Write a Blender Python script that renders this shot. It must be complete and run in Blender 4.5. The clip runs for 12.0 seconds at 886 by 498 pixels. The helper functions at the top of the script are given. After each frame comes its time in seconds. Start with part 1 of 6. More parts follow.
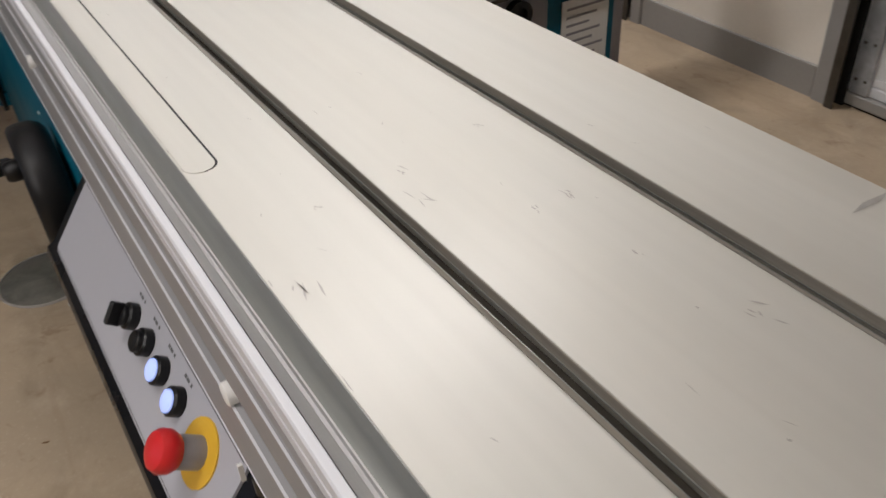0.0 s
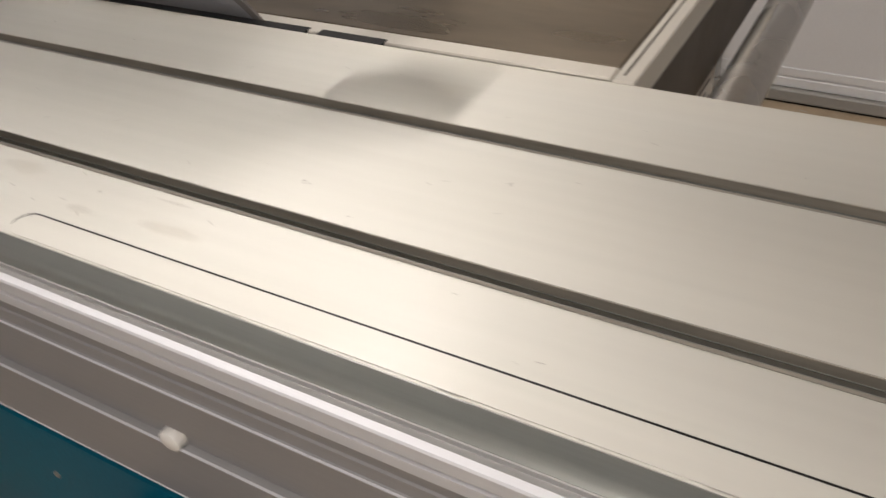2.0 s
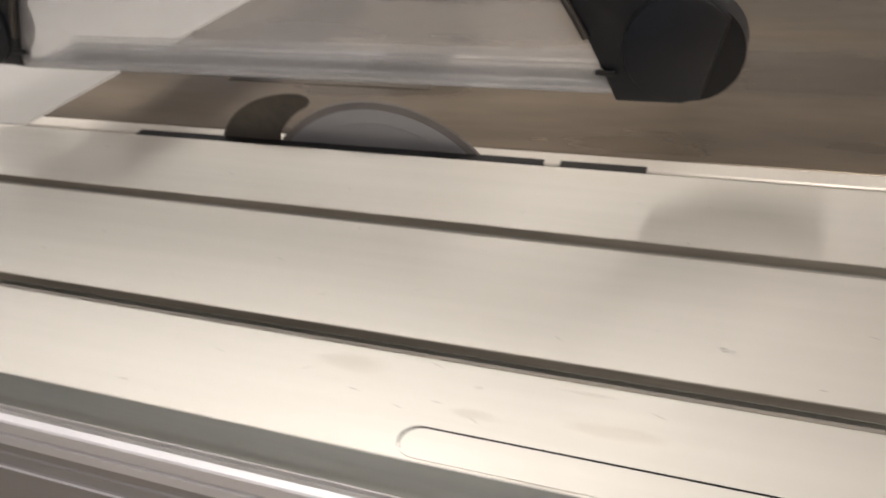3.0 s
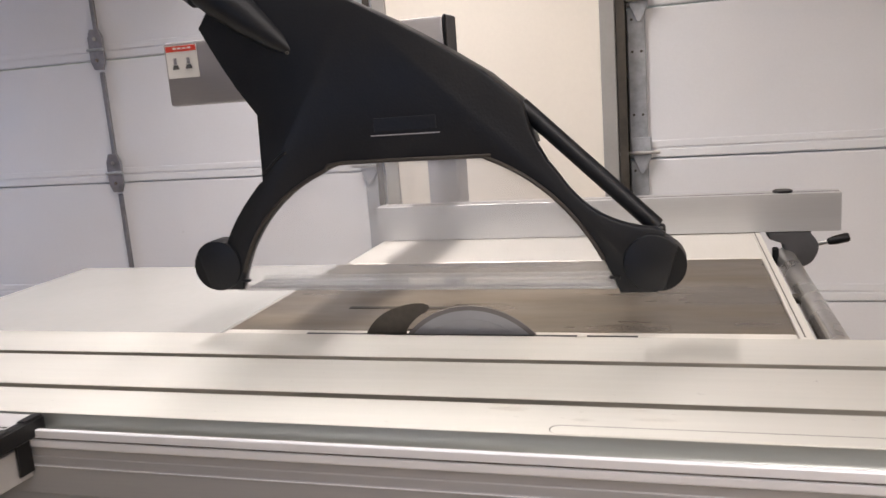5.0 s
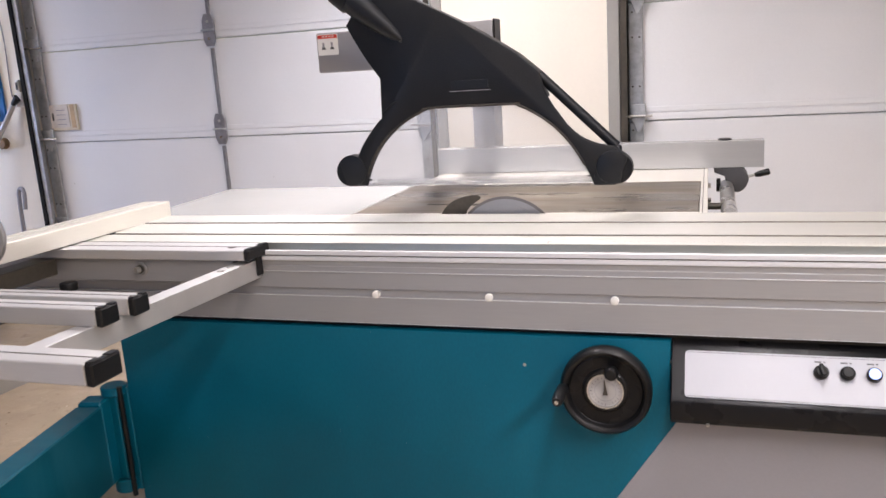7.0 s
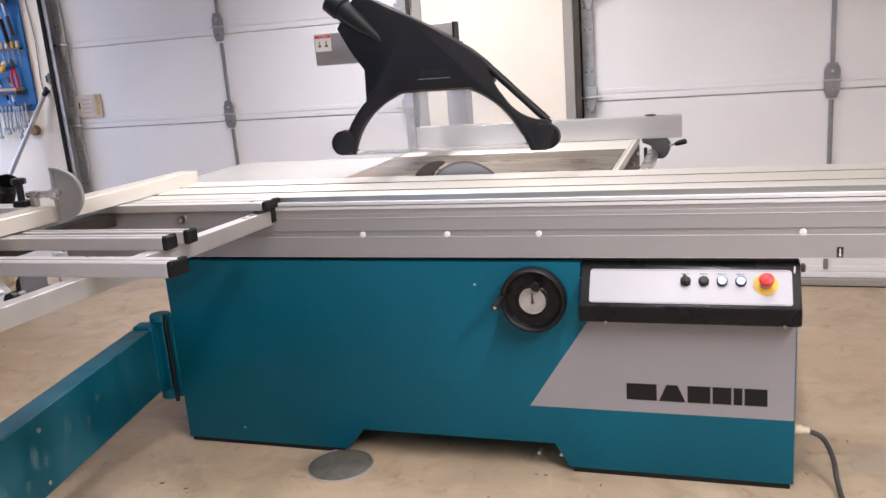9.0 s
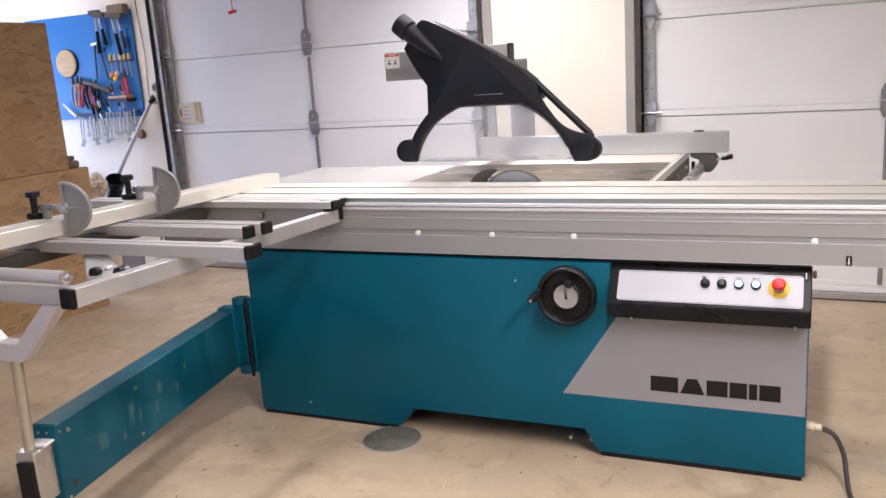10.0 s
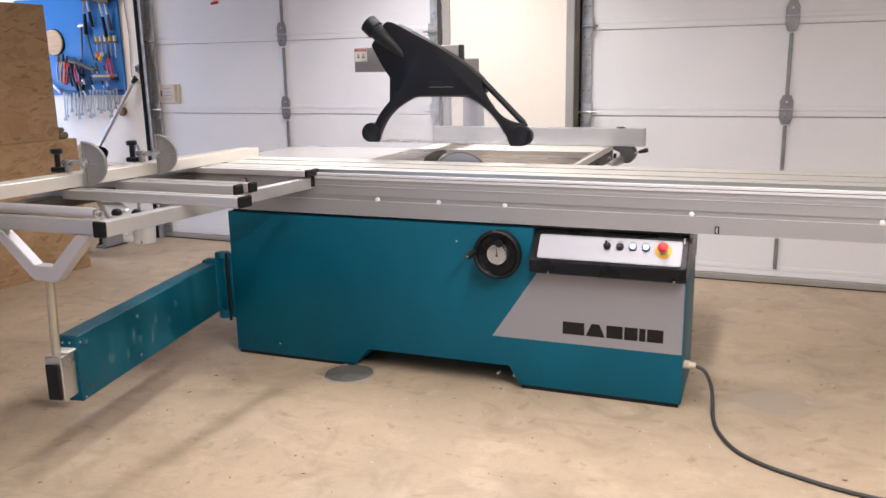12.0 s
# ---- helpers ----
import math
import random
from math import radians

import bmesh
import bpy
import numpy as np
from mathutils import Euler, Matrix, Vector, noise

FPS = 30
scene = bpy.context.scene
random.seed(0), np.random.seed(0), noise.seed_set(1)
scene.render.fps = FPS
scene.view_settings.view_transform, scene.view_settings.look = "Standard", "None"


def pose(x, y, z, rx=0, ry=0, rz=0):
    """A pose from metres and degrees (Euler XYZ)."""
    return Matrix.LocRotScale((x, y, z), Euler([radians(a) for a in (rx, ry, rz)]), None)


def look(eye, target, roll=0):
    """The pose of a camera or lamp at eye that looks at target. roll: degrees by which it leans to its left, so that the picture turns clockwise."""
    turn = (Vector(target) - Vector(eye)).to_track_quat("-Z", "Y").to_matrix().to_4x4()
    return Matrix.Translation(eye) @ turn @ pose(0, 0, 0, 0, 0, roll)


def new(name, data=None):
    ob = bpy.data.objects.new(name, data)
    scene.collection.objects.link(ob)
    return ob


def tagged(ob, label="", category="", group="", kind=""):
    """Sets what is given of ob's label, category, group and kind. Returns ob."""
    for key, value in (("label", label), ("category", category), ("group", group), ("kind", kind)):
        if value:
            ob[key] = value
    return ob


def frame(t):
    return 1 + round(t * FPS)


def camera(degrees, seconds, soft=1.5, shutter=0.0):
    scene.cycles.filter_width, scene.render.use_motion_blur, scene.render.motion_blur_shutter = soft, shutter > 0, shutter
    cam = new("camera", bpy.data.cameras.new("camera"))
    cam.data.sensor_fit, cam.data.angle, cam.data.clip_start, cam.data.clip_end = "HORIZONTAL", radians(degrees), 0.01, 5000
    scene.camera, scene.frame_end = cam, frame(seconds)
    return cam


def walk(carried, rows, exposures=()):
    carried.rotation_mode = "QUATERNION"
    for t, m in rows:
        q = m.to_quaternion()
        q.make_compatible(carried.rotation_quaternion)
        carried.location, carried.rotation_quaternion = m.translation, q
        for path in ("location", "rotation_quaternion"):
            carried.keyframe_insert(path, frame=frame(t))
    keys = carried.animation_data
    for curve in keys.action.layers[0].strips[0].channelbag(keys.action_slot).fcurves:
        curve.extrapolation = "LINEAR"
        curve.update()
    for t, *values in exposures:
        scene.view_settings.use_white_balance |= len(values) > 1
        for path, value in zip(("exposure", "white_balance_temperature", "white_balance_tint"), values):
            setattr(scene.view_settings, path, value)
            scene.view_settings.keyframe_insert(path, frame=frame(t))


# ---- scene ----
cam = camera(56.8, 12.0, soft=1.5, shutter=0.3)
PATH = [
    (0, (2.493, -0.073, 1.178), (1.112, 0.749, -0.013), -3.3),
    (0.5, (2.338, -0.141, 1.191), (1.161, 0.907, -0.041), -1.6),
    (1, (2.139, -0.23, 1.211), (1.118, 0.984, -0.007), -2.7),
    (1.5, (1.946, -0.267, 1.214), (1.042, 1.031, -0.01), -4.2),
    (2, (1.725, -0.216, 1.206), (0.863, 1.114, -0.013), -6.0),
    (2.5, (1.56, -0.217, 1.219), (0.766, 1.185, 0.034), -6.4),
    (3, (1.363, -0.261, 1.23), (0.676, 1.284, 0.163), -6.6),
    (3.5, (1.292, -0.348, 1.268), (0.664, 1.366, 0.45), -6.0),
    (5.5, (1.392, -1.078, 1.288), (0.846, 0.811, 0.919), -4.2),
    (6, (1.484, -1.303, 1.289), (0.903, 0.572, 0.908), -4.6),
    (6.5, (1.498, -1.525, 1.276), (0.892, 0.336, 0.866), -4.5),
    (7, (1.533, -1.755, 1.29), (0.917, 0.096, 0.851), -3.7),
    (9, (1.813, -2.338, 1.311), (1.2, -0.493, 0.839), -4.5),
    (9.5, (1.953, -2.467, 1.327), (1.253, -0.649, 0.872), -4.2),
    (10, (2.034, -2.574, 1.33), (1.227, -0.796, 0.897), -3.9),
    (10.5, (2.067, -2.724, 1.317), (1.27, -0.943, 0.877), -3.3),
    (11, (2.091, -2.887, 1.315), (1.347, -1.088, 0.857), -2.8),
    (11.5, (2.151, -2.98, 1.317), (1.429, -1.171, 0.863), -2.1),
    (12, (2.294, -3.117, 1.323), (1.58, -1.301, 0.88), -1.1),
]
walk(cam, [(t, look(eye, target, roll)) for t, eye, target, roll in PATH],
     exposures=[(0, -1.18, 6300, 9), (1, -1.28, 6500, 9), (1.5, -1.15, 6600, 9), (2, -1.20, 6650, 9), (2.5, -1.22, 6650, 9), (3, -0.95, 6650, 10), (3.5, -0.72, 6650, 10), (5.5, -0.42, 6350, 13), (7, -0.08, 6200, 14), (9.5, -0.02, 6200, 14), (12, -0.06, 6280, 13)])

# ---- light ----
world = bpy.data.worlds.new("world")
scene.world = world
world.use_nodes = True
_sky = world.node_tree.nodes.new("ShaderNodeTexSky")
_sky.sky_type = "NISHITA"
_sky.sun_disc = False
_sky.sun_elevation, _sky.sun_rotation = radians(35), radians(250)
world.node_tree.links.new(_sky.outputs["Color"], world.node_tree.nodes["Background"].inputs["Color"])
world.node_tree.nodes["Background"].inputs["Strength"].default_value = 0.08


def area_lamp(name, eye, target, width, depth, watts, color):
    data = bpy.data.lights.new(name, "AREA")
    data.shape, data.size, data.size_y = "RECTANGLE", width, depth
    data.energy, data.color = watts, color
    ob = new(name, data)
    ob.matrix_world = look(eye, target)
    return ob


WARM = (1.0, 0.93, 0.90)
# x, y, length, watts and spread of the light from each fitting
LAMPS = [(0.45, 0.95, 1.5, 56, 130), (1.8, -0.8, 1.5, 34, 150), (-3.4, 1.2, 0.9, 30, 150), (0.9, -3.8, 1.5, 30, 160), (3.3, -2.2, 1.5, 116, 170)]
CEILING = 2.75
for lx, ly, ll, watts, spread in LAMPS:
    area_lamp("tube_light", (lx, ly, CEILING - 0.085), (lx, ly, 0), 0.14, ll, watts, WARM).data.spread = radians(spread)
# daylight through the window in the wall behind the camera and the one in the side wall
area_lamp("window_light", (-1.6, -6.45, 1.25), (-1.2, 2.0, 0.9), 2.1, 1.6, 30, (0.32, 0.53, 1.0))
area_lamp("window_light", (-4.45, 1.45, 1.1), (-1.5, 2.1, 0.75), 0.95, 1.1, 37, (0.38, 0.57, 1.0))


# ---- materials ----
def nodes_of(m):
    return m.node_tree.nodes, m.node_tree.links


def surface(name, color, rough=0.5, metal=0.0, vary=0.12, scale=6.0, fine=90.0, bump=0.05, stretch=(1, 1, 1),
            tint=None, tint_amount=0.0, rough_vary=0.1, spots=None, coat=0.0, piece=0.0):
    """A painted, cast or drawn surface: cloudy and fine variation, dirt tint, roughness variation and relief."""
    m = bpy.data.materials.new(name)
    m.use_nodes = True
    n, l = nodes_of(m)
    bsdf = n["Principled BSDF"]
    co = n.new("ShaderNodeTexCoord")
    mp = n.new("ShaderNodeMapping")
    mp.inputs["Scale"].default_value = stretch
    l.new(co.outputs["Object"], mp.inputs["Vector"])
    big = n.new("ShaderNodeTexNoise")
    big.inputs["Scale"].default_value, big.inputs["Detail"].default_value = scale, 5
    small = n.new("ShaderNodeTexNoise")
    small.inputs["Scale"].default_value, small.inputs["Detail"].default_value = fine, 3
    l.new(mp.outputs[0], big.inputs["Vector"])
    l.new(mp.outputs[0], small.inputs["Vector"])
    ramp = n.new("ShaderNodeMapRange")
    ramp.inputs["From Min"].default_value, ramp.inputs["From Max"].default_value = 0.3, 0.7
    ramp.inputs["To Min"].default_value, ramp.inputs["To Max"].default_value = 1 - vary, 1 + vary
    l.new(big.outputs["Fac"], ramp.inputs["Value"])
    ramp2 = n.new("ShaderNodeMapRange")
    ramp2.inputs["From Min"].default_value, ramp2.inputs["From Max"].default_value = 0.3, 0.7
    ramp2.inputs["To Min"].default_value, ramp2.inputs["To Max"].default_value = 1 - vary * 0.4, 1 + vary * 0.4
    l.new(small.outputs["Fac"], ramp2.inputs["Value"])
    mul = n.new("ShaderNodeMath")
    mul.operation = "MULTIPLY"
    l.new(ramp.outputs[0], mul.inputs[0])
    l.new(ramp2.outputs[0], mul.inputs[1])
    factor = mul.outputs[0]
    if piece:
        info = n.new("ShaderNodeObjectInfo")
        pr = n.new("ShaderNodeMapRange")
        pr.inputs["To Min"].default_value, pr.inputs["To Max"].default_value = 1 - piece, 1 + piece
        l.new(info.outputs["Random"], pr.inputs["Value"])
        mul2 = n.new("ShaderNodeMath")
        mul2.operation = "MULTIPLY"
        l.new(factor, mul2.inputs[0])
        l.new(pr.outputs[0], mul2.inputs[1])
        factor = mul2.outputs[0]
    scaled = n.new("ShaderNodeVectorMath")
    scaled.operation = "SCALE"
    scaled.inputs[0].default_value = color
    l.new(factor, scaled.inputs["Scale"])
    out = scaled.outputs[0]
    if tint:
        patch = n.new("ShaderNodeTexNoise")
        patch.inputs["Scale"].default_value, patch.inputs["Detail"].default_value = scale * 0.45, 7
        patch.inputs["Distortion"].default_value = 0.6
        l.new(mp.outputs[0], patch.inputs["Vector"])
        pm = n.new("ShaderNodeMapRange")
        pm.inputs["From Min"].default_value, pm.inputs["From Max"].default_value = 0.48, 0.72
        pm.inputs["To Max"].default_value = tint_amount
        l.new(patch.outputs["Fac"], pm.inputs["Value"])
        mix = n.new("ShaderNodeMix")
        mix.data_type = "RGBA"
        l.new(pm.outputs[0], mix.inputs["Factor"])
        l.new(out, mix.inputs[6])
        mix.inputs[7].default_value = (*tint, 1)
        out = mix.outputs[2]
    if spots:
        spot_color, spot_scale, spot_size = spots
        vor = n.new("ShaderNodeTexVoronoi")
        vor.inputs["Scale"].default_value = spot_scale
        l.new(co.outputs["Object"], vor.inputs["Vector"])
        gate = n.new("ShaderNodeTexNoise")
        gate.inputs["Scale"].default_value = spot_scale * 0.37
        l.new(co.outputs["Object"], gate.inputs["Vector"])
        lim = n.new("ShaderNodeMapRange")
        lim.inputs["From Min"].default_value, lim.inputs["From Max"].default_value = 0.5, 0.75
        lim.inputs["To Min"].default_value, lim.inputs["To Max"].default_value = 0.0, spot_size
        l.new(gate.outputs["Fac"], lim.inputs["Value"])
        less = n.new("ShaderNodeMath")
        less.operation = "LESS_THAN"
        l.new(vor.outputs["Distance"], less.inputs[0])
        l.new(lim.outputs[0], less.inputs[1])
        soft = n.new("ShaderNodeMath")
        soft.operation = "MULTIPLY"
        soft.inputs[1].default_value = 0.75
        l.new(less.outputs[0], soft.inputs[0])
        mix2 = n.new("ShaderNodeMix")
        mix2.data_type = "RGBA"
        l.new(soft.outputs[0], mix2.inputs["Factor"])
        l.new(out, mix2.inputs[6])
        mix2.inputs[7].default_value = (*spot_color, 1)
        out = mix2.outputs[2]
    l.new(out, bsdf.inputs["Base Color"])
    rr = n.new("ShaderNodeMapRange")
    rr.inputs["From Min"].default_value, rr.inputs["From Max"].default_value = 0.3, 0.7
    rr.inputs["To Min"].default_value, rr.inputs["To Max"].default_value = max(rough - rough_vary, 0.02), min(rough + rough_vary, 1)
    l.new(big.outputs["Fac"], rr.inputs["Value"])
    l.new(rr.outputs[0], bsdf.inputs["Roughness"])
    bsdf.inputs["Metallic"].default_value = metal
    bsdf.inputs["Coat Weight"].default_value = coat
    if bump:
        b = n.new("ShaderNodeBump")
        b.inputs["Strength"].default_value, b.inputs["Distance"].default_value = bump, 0.002
        l.new(small.outputs["Fac"], b.inputs["Height"])
        l.new(b.outputs["Normal"], bsdf.inputs["Normal"])
    return m


def glowing(name, color, strength):
    m = bpy.data.materials.new(name)
    m.use_nodes = True
    b = m.node_tree.nodes["Principled BSDF"]
    b.inputs["Base Color"].default_value = (*color, 1)
    b.inputs["Emission Color"].default_value = (*color, 1)
    b.inputs["Emission Strength"].default_value = strength
    return m


def clear_sheet(name, haze, tint, gloss_rough=0.12):
    """Clear, slightly scuffed plastic: mostly see-through, glossy by Fresnel, with a little haze."""
    m = bpy.data.materials.new(name)
    m.use_nodes = True
    n, l = nodes_of(m)
    n.remove(n["Principled BSDF"])
    clear = n.new("ShaderNodeBsdfTransparent")
    clear.inputs["Color"].default_value = (*tint, 1)
    gloss = n.new("ShaderNodeBsdfGlossy")
    gloss.inputs["Roughness"].default_value = gloss_rough
    dull = n.new("ShaderNodeBsdfDiffuse")
    dull.inputs["Color"].default_value = (0.8, 0.8, 0.8, 1)
    fres = n.new("ShaderNodeFresnel")
    fres.inputs["IOR"].default_value = 1.28
    a, b = n.new("ShaderNodeMixShader"), n.new("ShaderNodeMixShader")
    smear = n.new("ShaderNodeTexNoise")
    smear.inputs["Scale"].default_value, smear.inputs["Detail"].default_value = 7, 6
    mr = n.new("ShaderNodeMapRange")
    mr.inputs["To Min"].default_value, mr.inputs["To Max"].default_value = haze * 0.5, haze * 1.5
    l.new(smear.outputs["Fac"], mr.inputs["Value"])
    l.new(mr.outputs[0], a.inputs["Fac"])
    l.new(clear.outputs[0], a.inputs[1])
    l.new(dull.outputs[0], a.inputs[2])
    l.new(fres.outputs[0], b.inputs["Fac"])
    l.new(a.outputs[0], b.inputs[1])
    l.new(gloss.outputs[0], b.inputs[2])
    l.new(b.outputs[0], n["Material Output"].inputs["Surface"])
    return m


def chipboard(name):
    """Oriented strand board: broad flat strands of a few close browns, with scattered dark slivers."""
    m = bpy.data.materials.new(name)
    m.use_nodes = True
    n, l = nodes_of(m)
    bsdf = n["Principled BSDF"]
    co = n.new("ShaderNodeTexCoord")
    warp = n.new("ShaderNodeTexNoise")
    warp.inputs["Scale"].default_value = 5
    l.new(co.outputs["Object"], warp.inputs["Vector"])
    add = n.new("ShaderNodeMix")
    add.data_type = "VECTOR"
    add.inputs["Factor"].default_value = 0.12
    l.new(co.outputs["Object"], add.inputs[4])
    l.new(warp.outputs["Color"], add.inputs[5])
    def strands(sc, stretch, turned):
        mp = n.new("ShaderNodeMapping")
        mp.inputs["Scale"].default_value = stretch
        mp.inputs["Rotation"].default_value = turned
        l.new(add.outputs[1], mp.inputs["Vector"])
        v = n.new("ShaderNodeTexVoronoi")
        v.inputs["Scale"].default_value = sc
        l.new(mp.outputs[0], v.inputs["Vector"])
        bw = n.new("ShaderNodeSeparateColor")
        l.new(v.outputs["Color"], bw.inputs[0])
        return bw.outputs[0]

    def over(under, value, low, high, strength, color):
        r = n.new("ShaderNodeMapRange")
        r.inputs["From Min"].default_value, r.inputs["From Max"].default_value = low, high
        r.inputs["To Max"].default_value = strength
        l.new(value, r.inputs["Value"])
        mix = n.new("ShaderNodeMix")
        mix.data_type = "RGBA"
        l.new(r.outputs[0], mix.inputs["Factor"])
        if isinstance(under, tuple):
            mix.inputs[6].default_value = (*under, 1)
        else:
            l.new(under, mix.inputs[6])
        mix.inputs[7].default_value = (*color, 1)
        return mix.outputs[2]

    wide = strands(13, (1, 0.7, 1.5), (0.35, 0, 0))
    slant = strands(24, (1, 0.5, 1.6), (0.9, 0, 0))
    sliver = strands(44, (1, 0.45, 1.8), (-0.4, 0, 0))
    dust = n.new("ShaderNodeTexNoise")
    dust.inputs["Scale"].default_value, dust.inputs["Detail"].default_value = 70, 4
    l.new(co.outputs["Object"], dust.inputs["Vector"])
    out = over((0.37, 0.237, 0.120), wide, 0.15, 0.9, 0.75, (0.29, 0.17, 0.08))
    out = over(out, slant, 0.35, 0.95, 0.42, (0.44, 0.30, 0.165))
    out = over(out, sliver, 0.84, 0.97, 0.6, (0.17, 0.09, 0.04))
    out = over(out, dust.outputs["Fac"], 0.4, 0.75, 0.35, (0.30, 0.17, 0.08))
    l.new(out, bsdf.inputs["Base Color"])
    bsdf.inputs["Roughness"].default_value = 0.7
    b = n.new("ShaderNodeBump")
    b.inputs["Strength"].default_value, b.inputs["Distance"].default_value = 0.2, 0.001
    l.new(slant, b.inputs["Height"])
    l.new(b.outputs["Normal"], bsdf.inputs["Normal"])
    return m


def concrete(name):
    """Old trowelled concrete: broad clouds, damp and oily stains, drawn-out streaks, grit, pits and fine cracks."""
    m = bpy.data.materials.new(name)
    m.use_nodes = True
    n, l = nodes_of(m)
    bsdf = n["Principled BSDF"]
    co = n.new("ShaderNodeTexCoord")

    def cloud(scale, detail, low, high, distort=0.0, stretch=(1, 1, 1), shift=0.0, turned=0.0):
        mp = n.new("ShaderNodeMapping")
        mp.inputs["Scale"].default_value = stretch
        mp.inputs["Location"].default_value = (shift, shift * 0.7, 0)
        mp.inputs["Rotation"].default_value = (0, 0, turned)
        l.new(co.outputs["Object"], mp.inputs["Vector"])
        t = n.new("ShaderNodeTexNoise")
        t.inputs["Scale"].default_value, t.inputs["Detail"].default_value = scale, detail
        t.inputs["Roughness"].default_value, t.inputs["Distortion"].default_value = 0.62, distort
        l.new(mp.outputs[0], t.inputs["Vector"])
        r = n.new("ShaderNodeMapRange")
        r.inputs["From Min"].default_value, r.inputs["From Max"].default_value = low, high
        l.new(t.outputs["Fac"], r.inputs["Value"])
        return r.outputs[0], t

    def blend(under, amount, strength, color):
        k = n.new("ShaderNodeMath")
        k.operation = "MULTIPLY"
        k.inputs[1].default_value = strength
        l.new(amount, k.inputs[0])
        mix = n.new("ShaderNodeMix")
        mix.data_type = "RGBA"
        l.new(k.outputs[0], mix.inputs["Factor"])
        if isinstance(under, tuple):
            mix.inputs[6].default_value = (*under, 1)
        else:
            l.new(under, mix.inputs[6])
        mix.inputs[7].default_value = (*color, 1)
        return mix.outputs[2]

    out = blend((0.45, 0.354, 0.24), cloud(1.3, 8, 0.4, 0.62, 0.8)[0], 0.7, (0.375, 0.30, 0.21))
    out = blend(out, cloud(3.6, 8, 0.50, 0.66, 1.2, shift=3.1)[0], 0.55, (0.27, 0.212, 0.143))
    out = blend(out, cloud(5.5, 7, 0.53, 0.68, 0.5, shift=7.7)[0], 0.55, (0.53, 0.435, 0.317))
    out = blend(out, cloud(9, 7, 0.56, 0.70, 0.2, (0.22, 1.6, 1), 1.3, 0.5)[0], 0.5, (0.34, 0.245, 0.155))
    out = blend(out, cloud(14, 6, 0.60, 0.70, 0.6, shift=4.2)[0], 0.55, (0.22, 0.145, 0.085))
    grit, grit_t = cloud(60, 4, 0.35, 0.7)
    out = blend(out, grit, 0.30, (0.36, 0.28, 0.20))
    out = blend(out, cloud(150, 2, 0.60, 0.72, shift=2.0)[0], 0.25, (0.60, 0.50, 0.38))
    crack = n.new("ShaderNodeTexVoronoi")
    crack.feature = "DISTANCE_TO_EDGE"
    crack.inputs["Scale"].default_value = 1.1
    bent = n.new("ShaderNodeMix")
    bent.data_type = "VECTOR"
    bent.inputs["Factor"].default_value = 0.12
    l.new(co.outputs["Object"], bent.inputs[4])
    l.new(cloud(4, 6, 0, 1)[1].outputs["Color"], bent.inputs[5])
    l.new(bent.outputs[1], crack.inputs["Vector"])
    thin = n.new("ShaderNodeMapRange")
    thin.inputs["From Min"].default_value, thin.inputs["From Max"].default_value = 0.0012, 0.0
    l.new(crack.outputs["Distance"], thin.inputs["Value"])
    out = blend(out, thin.outputs[0], 0.35, (0.16, 0.12, 0.08))
    l.new(out, bsdf.inputs["Base Color"])
    rr = n.new("ShaderNodeMapRange")
    rr.inputs["To Min"].default_value, rr.inputs["To Max"].default_value = 0.62, 0.42
    l.new(cloud(2.4, 6, 0.4, 0.65, shift=5.0)[0], rr.inputs["Value"])
    l.new(rr.outputs[0], bsdf.inputs["Roughness"])
    b = n.new("ShaderNodeBump")
    b.inputs["Strength"].default_value, b.inputs["Distance"].default_value = 0.18, 0.003
    l.new(grit_t.outputs["Fac"], b.inputs["Height"])
    l.new(b.outputs["Normal"], bsdf.inputs["Normal"])
    return m


